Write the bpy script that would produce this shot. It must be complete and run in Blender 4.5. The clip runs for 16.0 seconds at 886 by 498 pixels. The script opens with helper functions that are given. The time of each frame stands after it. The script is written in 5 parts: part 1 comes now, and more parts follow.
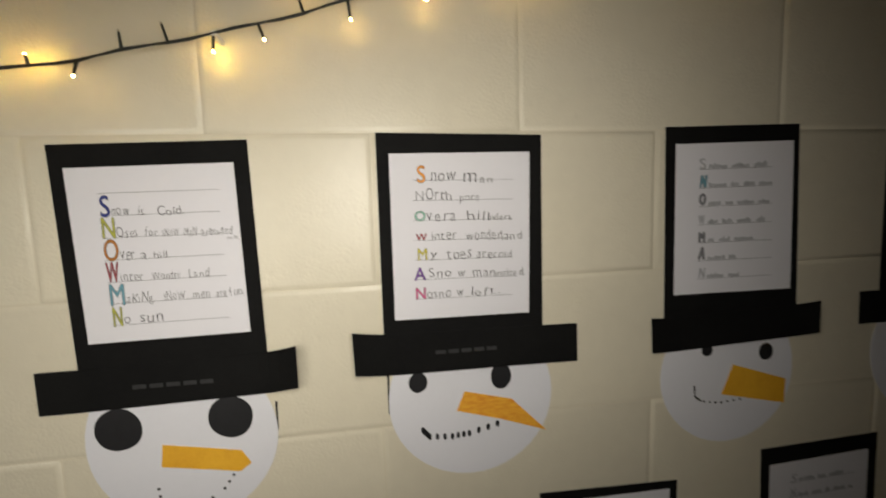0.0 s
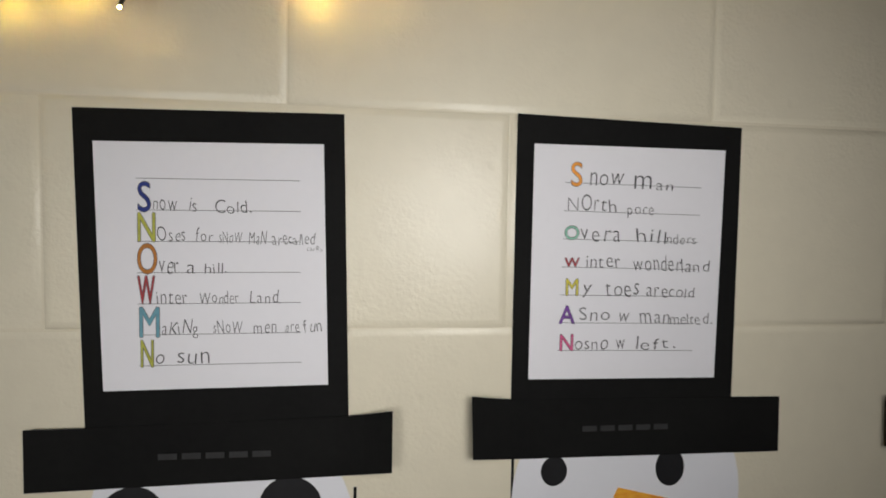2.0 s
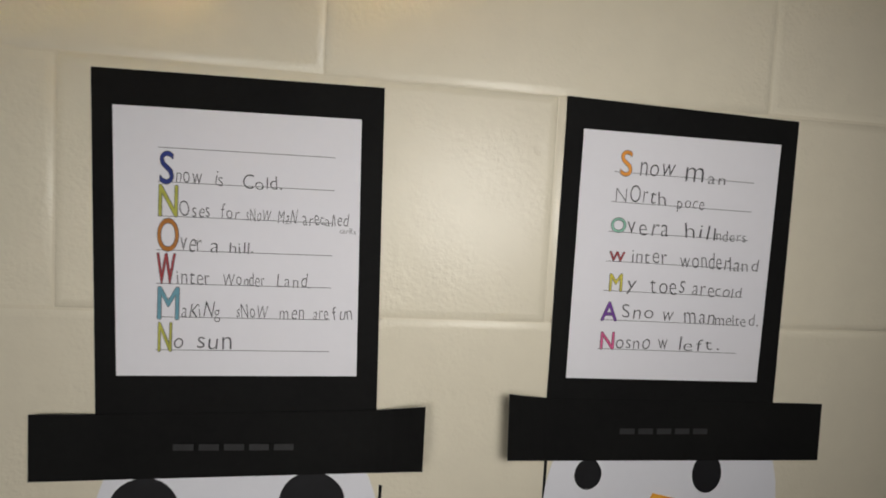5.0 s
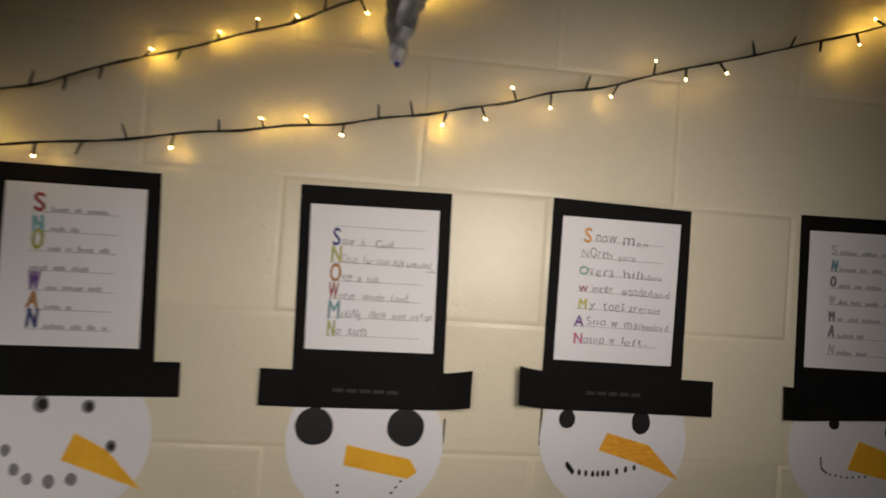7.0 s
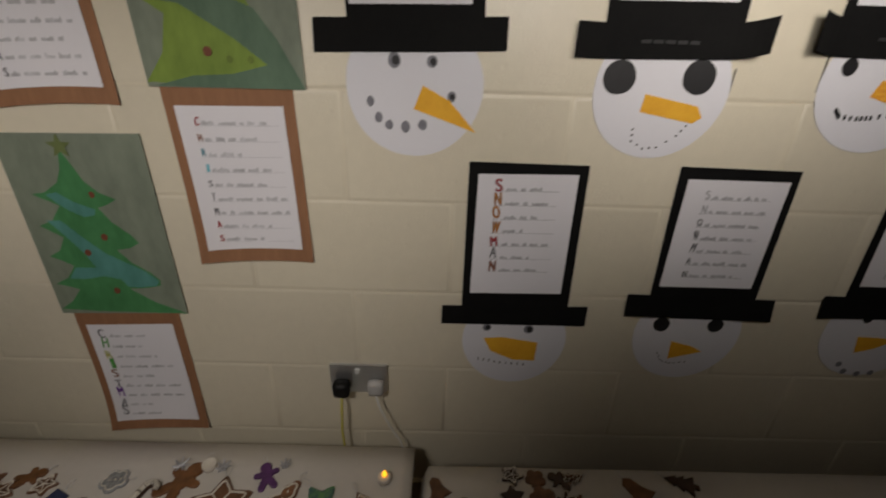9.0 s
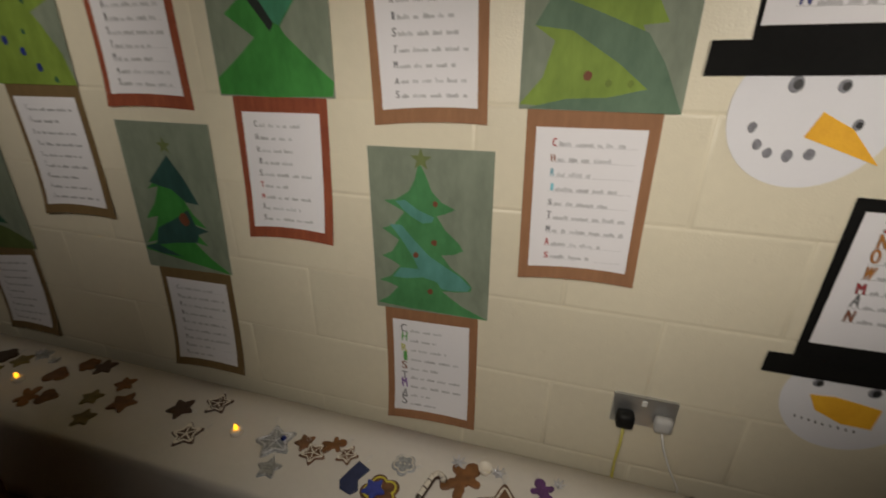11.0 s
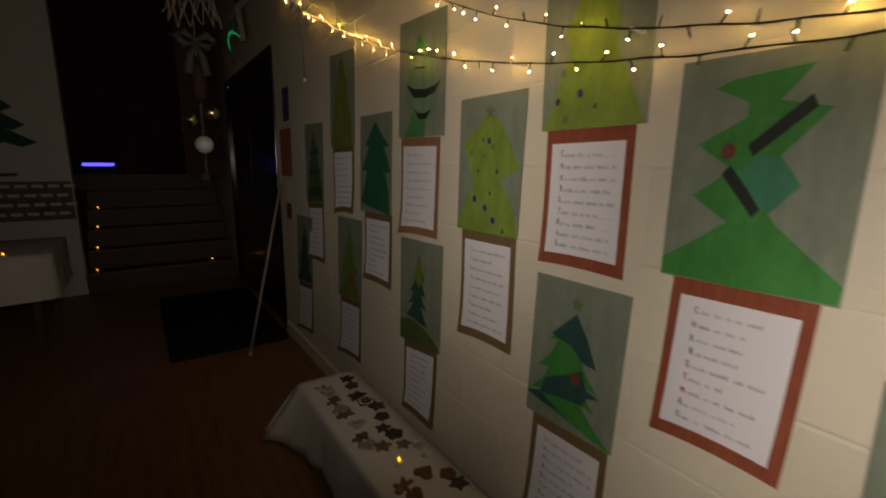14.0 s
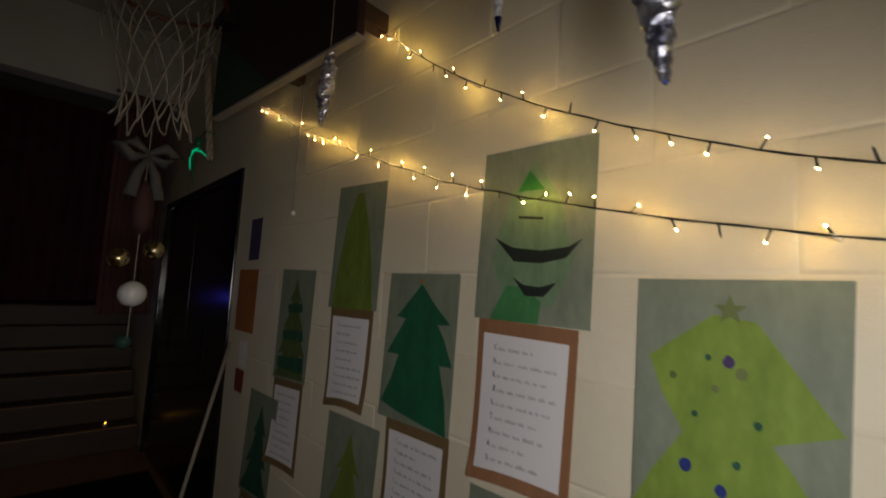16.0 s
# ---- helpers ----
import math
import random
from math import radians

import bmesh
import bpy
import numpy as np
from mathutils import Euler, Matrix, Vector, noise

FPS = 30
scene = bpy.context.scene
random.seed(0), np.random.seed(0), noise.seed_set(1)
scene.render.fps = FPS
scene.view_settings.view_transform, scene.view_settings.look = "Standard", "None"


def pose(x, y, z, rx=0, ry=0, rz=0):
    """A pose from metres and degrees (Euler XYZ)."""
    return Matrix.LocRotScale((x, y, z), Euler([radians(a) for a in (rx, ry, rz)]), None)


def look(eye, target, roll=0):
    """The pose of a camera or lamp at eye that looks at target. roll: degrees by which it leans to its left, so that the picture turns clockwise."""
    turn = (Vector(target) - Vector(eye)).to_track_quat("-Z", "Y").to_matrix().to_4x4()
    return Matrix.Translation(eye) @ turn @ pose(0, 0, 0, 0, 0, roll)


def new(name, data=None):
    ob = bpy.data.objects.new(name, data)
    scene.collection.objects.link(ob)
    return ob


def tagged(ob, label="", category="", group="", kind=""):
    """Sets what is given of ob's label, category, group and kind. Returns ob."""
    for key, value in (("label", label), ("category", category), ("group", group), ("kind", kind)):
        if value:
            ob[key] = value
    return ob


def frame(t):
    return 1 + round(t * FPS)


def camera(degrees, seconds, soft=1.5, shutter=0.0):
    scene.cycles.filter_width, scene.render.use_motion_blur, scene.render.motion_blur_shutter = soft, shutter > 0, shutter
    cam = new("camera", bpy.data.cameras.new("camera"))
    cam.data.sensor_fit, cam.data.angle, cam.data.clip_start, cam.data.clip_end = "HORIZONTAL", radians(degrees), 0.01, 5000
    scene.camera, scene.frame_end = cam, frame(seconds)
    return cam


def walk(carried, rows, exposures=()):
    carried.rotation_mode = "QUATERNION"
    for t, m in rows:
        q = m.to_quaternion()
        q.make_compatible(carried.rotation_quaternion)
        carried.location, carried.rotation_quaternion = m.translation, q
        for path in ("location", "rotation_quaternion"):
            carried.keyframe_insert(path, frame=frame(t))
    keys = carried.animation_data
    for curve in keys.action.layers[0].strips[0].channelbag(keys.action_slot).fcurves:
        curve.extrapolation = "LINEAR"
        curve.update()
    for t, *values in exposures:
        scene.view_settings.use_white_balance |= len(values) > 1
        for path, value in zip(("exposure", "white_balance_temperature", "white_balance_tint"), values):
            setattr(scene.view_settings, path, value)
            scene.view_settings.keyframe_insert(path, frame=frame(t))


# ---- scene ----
cam = camera(90.0, 16.0, soft=1.8, shutter=0.4)
PATH = [
    (0, (0.421, -0.656, 1.514), (0.71, 1.313, 1.307), -1.8),
    (0.5, (0.376, -0.61, 1.524), (0.573, 1.378, 1.415), -1.4),
    (1, (0.338, -0.567, 1.514), (0.496, 1.425, 1.435), 0.3),
    (1.5, (0.317, -0.501, 1.502), (0.485, 1.49, 1.426), 1.0),
    (2, (0.303, -0.451, 1.494), (0.506, 1.537, 1.419), 0.9),
    (2.5, (0.28, -0.419, 1.496), (0.491, 1.568, 1.404), 1.3),
    (3, (0.268, -0.391, 1.492), (0.511, 1.591, 1.38), 1.7),
    (3.5, (0.27, -0.374, 1.49), (0.545, 1.603, 1.358), 1.8),
    (4, (0.266, -0.368, 1.489), (0.542, 1.608, 1.347), 2.2),
    (4.2, (0.26, -0.371, 1.487), (0.535, 1.605, 1.346), 2.5),
    (6.3, (0.266, -0.599, 1.485), (0.389, 1.397, 1.459), 4.0),
    (6.5, (0.266, -0.636, 1.491), (0.378, 1.36, 1.47), 4.1),
    (7, (0.183, -0.743, 1.503), (0.335, 1.251, 1.536), 4.0),
    (7.5, (0.033, -0.854, 1.5), (0.116, 1.145, 1.515), 2.0),
    (8, (-0.053, -0.924, 1.419), (-0.081, 1.057, 1.148), 1.0),
    (8.2, (-0.08, -0.919, 1.353), (-0.058, 1.021, 0.869), 1.7),
    (10.3, (-0.653, -0.862, 1.239), (-0.745, 0.887, 0.273), 1.1),
    (10.5, (-0.683, -0.89, 1.244), (-0.902, 0.87, 0.319), 0.7),
    (11, (-0.728, -0.933, 1.277), (-1.221, 0.822, 0.453), 0.7),
    (11.5, (-0.728, -0.965, 1.307), (-1.458, 0.753, 0.589), 0.9),
    (12, (-0.708, -0.985, 1.322), (-1.606, 0.678, 0.67), 0.7),
    (12.5, (-0.721, -1.007, 1.355), (-1.79, 0.578, 0.764), 0.1),
    (13, (-0.78, -1.011, 1.374), (-2.022, 0.465, 0.844), 0.3),
    (13.5, (-0.88, -0.995, 1.392), (-2.322, 0.312, 0.931), 0.8),
    (14, (-1.038, -0.932, 1.401), (-2.655, 0.181, 1.018), 0.6),
    (14.5, (-1.231, -0.8, 1.41), (-2.937, 0.201, 1.114), 0.2),
    (15, (-1.405, -0.771, 1.454), (-3.067, 0.331, 1.305), 2.2),
    (15.5, (-1.685, -0.821, 1.512), (-3.247, 0.429, 1.535), 3.4),
    (16, (-1.907, -0.874, 1.561), (-3.375, 0.47, 1.755), 3.0),
]
EXPOSURES = [
    (0, 0.26, 6350, 10), (1.5, 0.12, 5950, 11), (4.2, 0.02, 5800, 12), (7.0, -0.03, 6500, 15), (8.2, -0.02, 6250, 18), (10.3, 0.78, 6500, 12),
    (11, 0.78, 6550, 12), (12.5, 0.4, 6250, 15), (13.5, 0.45, 6200, 17), (14, 0.72, 6800, 18), (14.5, 0.95, 6500, 18), (15, 1.12, 6450, 16), (15.5, 1.15, 6250, 14), (16, 1.35, 6100, 14),
]
walk(cam, [(t, look(eye, target, roll)) for t, eye, target, roll in PATH], EXPOSURES)

# ---- light ----
world = bpy.data.worlds.new("night")
world.use_nodes = True
world.node_tree.nodes["Background"].inputs[0].default_value = (0.10, 0.11, 0.16, 1)
world.node_tree.nodes["Background"].inputs[1].default_value = 0.02
scene.world = world


# One fixed spot lamp added in place of the moving torch.
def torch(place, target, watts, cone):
    data = bpy.data.lights.new("torch_stand_in", "SPOT")
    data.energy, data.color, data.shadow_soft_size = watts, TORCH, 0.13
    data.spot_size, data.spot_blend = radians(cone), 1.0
    ob = new("torch_stand_in", data)
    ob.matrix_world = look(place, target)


# Six fixed lamps, all lit at once, stand in for the film maker's one moving hand torch, at places from which it lights
# the wall.
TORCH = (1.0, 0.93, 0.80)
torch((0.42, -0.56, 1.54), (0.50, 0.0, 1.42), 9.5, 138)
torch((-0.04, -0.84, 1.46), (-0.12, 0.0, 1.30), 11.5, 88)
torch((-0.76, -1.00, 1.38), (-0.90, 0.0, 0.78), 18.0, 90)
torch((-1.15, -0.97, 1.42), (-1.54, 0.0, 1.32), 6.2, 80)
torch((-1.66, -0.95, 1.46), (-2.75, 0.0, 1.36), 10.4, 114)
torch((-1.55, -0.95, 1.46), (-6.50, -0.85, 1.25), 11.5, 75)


# ---- materials ----
def mat(name, colour, rough=0.6, vary=0.12, scale=8.0, fine=60.0, bump=0.0, bump_scale=200.0, metal=0.0, emit=0.0, per_object=0.0, colour2=None, spec=0.5, stretch=None):
    m = bpy.data.materials.new(name)
    m.use_nodes = True
    nt, b = m.node_tree, m.node_tree.nodes["Principled BSDF"]
    b.inputs["Roughness"].default_value, b.inputs["Metallic"].default_value = rough, metal
    b.inputs["Specular IOR Level"].default_value = spec
    if emit:
        b.inputs["Base Color"].default_value = (*colour, 1)
        b.inputs["Emission Color"].default_value = (*colour, 1)
        b.inputs["Emission Strength"].default_value = emit
        return m
    co = nt.nodes.new("ShaderNodeTexCoord")
    src = co.outputs["Object"]
    if stretch:
        mp = nt.nodes.new("ShaderNodeMapping")
        mp.inputs["Scale"].default_value = stretch
        nt.links.new(src, mp.inputs[0])
        src = mp.outputs[0]
    big, small = nt.nodes.new("ShaderNodeTexNoise"), nt.nodes.new("ShaderNodeTexNoise")
    for n, s in ((big, scale), (small, fine)):
        n.inputs["Scale"].default_value, n.inputs["Detail"].default_value = s, 4.0
        nt.links.new(src, n.inputs["Vector"])
    add = nt.nodes.new("ShaderNodeMath")
    add.operation = "MULTIPLY_ADD"
    add.inputs[1].default_value = 0.45
    nt.links.new(small.outputs[0], add.inputs[0])
    nt.links.new(big.outputs[0], add.inputs[2])
    ramp = nt.nodes.new("ShaderNodeMapRange")
    ramp.inputs[1].default_value, ramp.inputs[2].default_value = 0.45, 1.0
    nt.links.new(add.outputs[0], ramp.inputs[0])
    mix = nt.nodes.new("ShaderNodeMix")
    mix.data_type = "RGBA"
    mix.inputs[6].default_value = (*[c * (1 - vary) for c in colour], 1)
    mix.inputs[7].default_value = (*(colour2 or [min(1, c * (1 + vary)) for c in colour]), 1)
    nt.links.new(ramp.outputs[0], mix.inputs[0])
    out = mix.outputs[2]
    if per_object:
        info, hsv = nt.nodes.new("ShaderNodeObjectInfo"), nt.nodes.new("ShaderNodeHueSaturation")
        mr = nt.nodes.new("ShaderNodeMapRange")
        mr.inputs[3].default_value, mr.inputs[4].default_value = 1 - per_object, 1 + per_object
        nt.links.new(info.outputs["Random"], mr.inputs[0])
        nt.links.new(mr.outputs[0], hsv.inputs["Value"])
        nt.links.new(out, hsv.inputs["Color"])
        out = hsv.outputs[0]
    nt.links.new(out, b.inputs["Base Color"])
    if bump:
        nz, bp = nt.nodes.new("ShaderNodeTexNoise"), nt.nodes.new("ShaderNodeBump")
        nz.inputs["Scale"].default_value, nz.inputs["Detail"].default_value = bump_scale, 5.0
        bp.inputs["Strength"].default_value, bp.inputs["Distance"].default_value = bump, 0.002
        nt.links.new(src, nz.inputs["Vector"])
        nt.links.new(nz.outputs[0], bp.inputs["Height"])
        nt.links.new(bp.outputs[0], b.inputs["Normal"])
    return m


def wall_paint(name, colour):
    """Thick gloss paint on concrete: soft swells, a fine orange peel that comes and goes, and a few pits."""
    m = mat(name, colour, 0.36, 0.05, 3, 40, per_object=0.025, spec=0.5)
    nt, b = m.node_tree, m.node_tree.nodes["Principled BSDF"]
    co = nt.nodes.new("ShaderNodeNewGeometry").outputs["Position"]

    def tex(kind, scale, detail=3.0):
        n = nt.nodes.new(kind)
        n.inputs["Scale"].default_value = scale
        if kind == "ShaderNodeTexNoise":
            n.inputs["Detail"].default_value = detail
        nt.links.new(co, n.inputs["Vector"])
        return n.outputs[0]

    def calc(op, a, c):
        n = nt.nodes.new("ShaderNodeMath")
        n.operation = op
        for i, v in enumerate((a, c)):
            if isinstance(v, float):
                n.inputs[i].default_value = v
            else:
                nt.links.new(v, n.inputs[i])
        return n.outputs[0]

    where = nt.nodes.new("ShaderNodeMapRange")
    where.inputs[1].default_value, where.inputs[2].default_value = 0.40, 0.66
    where.inputs[3].default_value, where.inputs[4].default_value = 0.15, 1.0
    nt.links.new(tex("ShaderNodeTexNoise", 9.0), where.inputs[0])
    peel = calc("MULTIPLY", tex("ShaderNodeTexNoise", 210.0, 2.0), where.outputs[0])
    pit = nt.nodes.new("ShaderNodeMapRange")
    pit.inputs[1].default_value, pit.inputs[2].default_value = 0.05, 0.16
    nt.links.new(tex("ShaderNodeTexVoronoi", 22.0), pit.inputs[0])
    swell = tex("ShaderNodeTexNoise", 34.0)
    height = calc("ADD", calc("MULTIPLY", peel, 0.62), calc("ADD", calc("MULTIPLY", swell, 0.34), calc("MULTIPLY", pit.outputs[0], 0.22)))
    bp = nt.nodes.new("ShaderNodeBump")
    bp.inputs["Strength"].default_value, bp.inputs["Distance"].default_value = 0.70, 0.0023
    nt.links.new(height, bp.inputs["Height"])
    nt.links.new(bp.outputs[0], b.inputs["Normal"])
    return m


WALL = wall_paint("cream_gloss_paint", (0.70, 0.645, 0.51))
MORTAR = wall_paint("painted_mortar", (0.70, 0.64, 0.50))
PLASTER = mat("white_plaster", (0.62, 0.60, 0.56), 0.7, 0.06, 2, 30, 0.2, 60)
CEIL = mat("ceiling_paint", (0.55, 0.53, 0.50), 0.8, 0.05, 2, 30)
FLOOR = mat("varnished_wood_floor", (0.20, 0.095, 0.034), 0.42, 0.25, 3, 40, 0.1, 60, colour2=(0.30, 0.145, 0.052), stretch=(1, 9, 1))
BLACK = mat("black_card", (0.0048, 0.0048, 0.0052), 0.8, 0.25, 12, 150, 0.15, 600, colour2=(0.0078, 0.0078, 0.0076), spec=0.16)
PAPER = mat("white_paper", (0.74, 0.73, 0.77), 0.8, 0.02, 6, 120, 0.06, 500)
SNOW = mat("white_card", (0.74, 0.74, 0.79), 0.8, 0.02, 6, 120, 0.06, 500)
ORANGE = mat("orange_crayon_paper", (0.86, 0.42, 0.02), 0.7, 0.12, 15, 180, 0.1, 400, colour2=(0.90, 0.50, 0.03))
ORANGE2 = mat("scribbled_orange_crayon", (0.86, 0.30, 0.02), 0.7, 0.15, 60, 160, 0.1, 400, colour2=(0.92, 0.50, 0.04), stretch=(1, 1, 4))
INK = mat("pencil_line", (0.12, 0.12, 0.13), 0.6, 0.2, 80, 300)
PENCIL = mat("pencil_handwriting", (0.055, 0.055, 0.06), 0.6, 0.3, 90, 300)
SOFTINK = mat("soft_pencil", (0.20, 0.20, 0.22), 0.7, 0.3, 60, 300)
SCRAWL = mat("grey_pencil_scrawl", (0.50, 0.50, 0.53), 0.7, 0.3, 60, 300)
FAINT = mat("faint_pencil", (0.42, 0.42, 0.45), 0.7, 0.2, 60, 300)
CHALK = mat("faint_grey_crayon", (0.021, 0.021, 0.022), 0.7, 0.3, 80, 300)
BLACKINK = mat("black_felt_pen", (0.012, 0.012, 0.014), 0.5, 0.2, 80, 300)
EYEGREY = mat("grey_crayon", (0.20, 0.20, 0.23), 0.7, 0.3, 120, 300)


def crayon(name, c):
    return mat(name, c, 0.65, 0.18, 60, 240)


RED, BLUE, CYAN = crayon("red_crayon", (0.34, 0.035, 0.04)), crayon("blue_crayon", (0.015, 0.03, 0.19)), crayon("cyan_crayon", (0.18, 0.50, 0.60))
YELLOW, LIME, PURPLE = crayon("yellow_crayon", (0.60, 0.52, 0.06)), crayon("lime_crayon", (0.42, 0.42, 0.06)), crayon("purple_crayon", (0.16, 0.05, 0.30))
OCHRE, PINK, TEAL = crayon("ochre_crayon", (0.42, 0.16, 0.02)), crayon("pink_crayon", (0.60, 0.10, 0.25)), crayon("teal_crayon", (0.14, 0.32, 0.40))
TAN, MINT, BROWN = crayon("orange_felt_pen", (0.75, 0.30, 0.04)), crayon("mint_crayon", (0.25, 0.50, 0.38)), crayon("brown_crayon", (0.22, 0.08, 0.04))
GREENPEN = crayon("green_crayon", (0.10, 0.34, 0.08))


def paint(name, c, c2=None):
    return mat(name, c, 0.7, 0.26, 15, 70, 0.25, 180, colour2=c2, stretch=(1.0, 1.0, 0.45))


BACKING = paint("grey_green_sugar_paper", (0.205, 0.245, 0.185), (0.235, 0.275, 0.21))
LIMEP = paint("lime_paint", (0.165, 0.265, 0.03), (0.225, 0.335, 0.05))
SASH = paint("slate_green_paint", (0.085, 0.16, 0.10), (0.12, 0.20, 0.13))
GRASS = paint("bright_green_paint", (0.025, 0.20, 0.028), (0.05, 0.27, 0.05))
MID = paint("mid_green_paint", (0.045, 0.205, 0.065), (0.07, 0.26, 0.095))
AQUA = paint("blue_green_chalk", (0.07, 0.25, 0.20), (0.10, 0.30, 0.27))
DARKG = paint("dark_green_paint", (0.012, 0.075, 0.04), (0.02, 0.10, 0.06))
DEEP = paint("deep_green_paint", (0.008, 0.10, 0.045), (0.012, 0.13, 0.06))
NAVYG = paint("blue_black_green_paint", (0.014, 0.06, 0.055), (0.025, 0.085, 0.075))
OLIVE = paint("olive_paint", (0.12, 0.18, 0.02), (0.17, 0.24, 0.035))
OLIVED = paint("dull_olive_paint", (0.075, 0.11, 0.025), (0.10, 0.14, 0.04))
PALE = paint("pale_green_wash", (0.15, 0.24, 0.14), (0.19, 0.30, 0.18))
REDP = paint("red_brown_paint", (0.15, 0.048, 0.022), (0.20, 0.065, 0.03))
BLACKP = paint("black_paint", (0.010, 0.016, 0.014))
STRIPE = paint("grey_olive_stripe", (0.06, 0.10, 0.035))
PURP = paint("purple_paint", (0.05, 0.03, 0.12))
GOLDP = paint("dull_gold_paint", (0.13, 0.165, 0.055))
BROWNS = {
    "tan": mat("tan_brown_paper", (0.28, 0.135, 0.065), 0.75, 0.12, 12, 80, 0.1, 300, stretch=(6, 1, 1)),
    "red": mat("red_brown_paper", (0.25, 0.050, 0.022), 0.75, 0.2, 12, 80, 0.1, 300, colour2=(0.32, 0.085, 0.035), stretch=(6, 1, 1)),
    "olive": mat("olive_brown_paper", (0.17, 0.11, 0.045), 0.75, 0.12, 12, 80, 0.1, 300, stretch=(6, 1, 1)),
}
CLOTH = mat("white_cotton_cloth", (0.62, 0.59, 0.55), 0.85, 0.05, 4, 60, 0.3, 500)
WIRE = mat("dark_green_cable", (0.010, 0.013, 0.010), 0.5, 0.2, 40, 200)
LED = mat("warm_led", (1.0, 0.62, 0.15), emit=165.0)
LEDWALL = mat("warm_led_beam", (1.0, 0.60, 0.10), emit=420.0)
LEDOFF = mat("clear_led_tip", (0.45, 0.40, 0.30), 0.2, 0.1, 60, 200)
FLAME = mat("amber_tea_light_flame", (1.0, 0.42, 0.015), emit=1.6)
WAX = mat("white_plastic_tea_light", (0.75, 0.70, 0.62), 0.4, 0.05)
FOIL = mat("crumpled_silver_foil", (0.74, 0.75, 0.80), 0.30, 0.55, 60, 160, 1.0, 160, metal=0.5, colour2=(0.86, 0.87, 0.92))
FOILM = mat("silver_and_blue_foil", (0.035, 0.045, 0.16), 0.22, 0.3, 22, 60, 1.0, 120, metal=0.85, colour2=(0.80, 0.81, 0.86))
FOILB = mat("blue_foil", (0.05, 0.07, 0.35), 0.25, 0.3, 40, 120, 0.9, 160, metal=1.0)
DOUGH = mat("baked_brown_dough", (0.13, 0.060, 0.025), 0.4, 0.4, 40, 200, 0.4, 300, colour2=(0.24, 0.11, 0.05), per_object=0.3)
DOUGHD = mat("dark_painted_dough", (0.055, 0.028, 0.018), 0.35, 0.3, 40, 200, 0.4, 300, per_object=0.3)
DOUGHR = mat("reddish_dough", (0.17, 0.072, 0.022), 0.45, 0.4, 40, 200, 0.4, 300, per_object=0.2)
DOUGHG = mat("green_yellow_dough", (0.17, 0.13, 0.045), 0.45, 0.3, 40, 200, 0.4, 300, per_object=0.2)
GLITTER = mat("silver_glitter_paint", (0.40, 0.42, 0.45), 0.35, 0.5, 150, 400, 0.8, 400, metal=0.6)
ICING = mat("white_icing", (0.72, 0.68, 0.60), 0.5, 0.05)
STEEL = mat("brushed_steel", (0.50, 0.51, 0.52), 0.35, 0.06, 20, 300, metal=0.85, stretch=(1, 1, 20))
PLASTB = mat("black_plastic", (0.005, 0.005, 0.005), 0.55, 0.1, spec=0.3)
PLASTW = mat("white_plastic", (0.72, 0.72, 0.70), 0.35, 0.03)
YCORD = mat("yellow_green_flex", (0.55, 0.50, 0.10), 0.45, 0.05)
GLOSSB = mat("black_gloss_door", (0.008, 0.009, 0.011), 0.18, 0.2, 4, 60)
MATB = mat("black_vinyl_mat", (0.006, 0.006, 0.007), 0.8, 0.2, 5, 80, 0.2, 100, spec=0.2)
WOOD = mat("varnished_pine", (0.32, 0.17, 0.07), 0.45, 0.2, 4, 40, 0.1, 80, stretch=(1, 8, 8))
WOODD = mat("dark_stained_wood", (0.065, 0.036, 0.02), 0.5, 0.2, 4, 40, 0.1, 80, stretch=(8, 1, 8))
# White ribbon: the dim light on it is put into this dark base colour.
RIBBON = mat("dimmed_white_ribbon", (0.052, 0.050, 0.048), 0.8, 0.1, 60, 300)
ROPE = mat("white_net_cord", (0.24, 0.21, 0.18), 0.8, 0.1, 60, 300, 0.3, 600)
CURTAIN = mat("dark_plum_curtain", (0.10, 0.018, 0.035), 0.85, 0.3, 3, 40)
BOARD = mat("dark_painted_backboard", (0.018, 0.007, 0.009), 0.5, 0.3, 3, 30)
GREENF = mat("dark_green_padding", (0.012, 0.035, 0.016), 0.6, 0.2, 5, 60)


# ---- building helpers ----
ORG = {}


def thing(name, place, label, category, group=""):
    ob = new(name)
    ob.empty_display_size = 0.05
    ob.location = place
    ORG[ob] = Vector(place)
    return tagged(ob, label, category, group)


def setting(name, bm, material, label="", category=""):
    me = bpy.data.meshes.new(name)
    bm.to_mesh(me)
    bm.free()
    me.materials.append(material)
    ob = new(name, me)
    ORG[ob] = Vector((0, 0, 0))
    return tagged(ob, label, category, kind="structure")


def part(name, bm, material, parent, label="", smooth=False):
    """A bmesh in world metres becomes one mesh object under a thing or a part."""
    bmesh.ops.translate(bm, vec=-ORG[parent], verts=bm.verts)
    if smooth:
        for f in bm.faces:
            f.smooth = True
    me = bpy.data.meshes.new(name)
    bm.to_mesh(me)
    bm.free()
    me.materials.append(material)
    ob = new(name, me)
    ob.parent = parent
    ORG[ob] = ORG[parent]
    if label:
        ob["label"] = label
    return ob


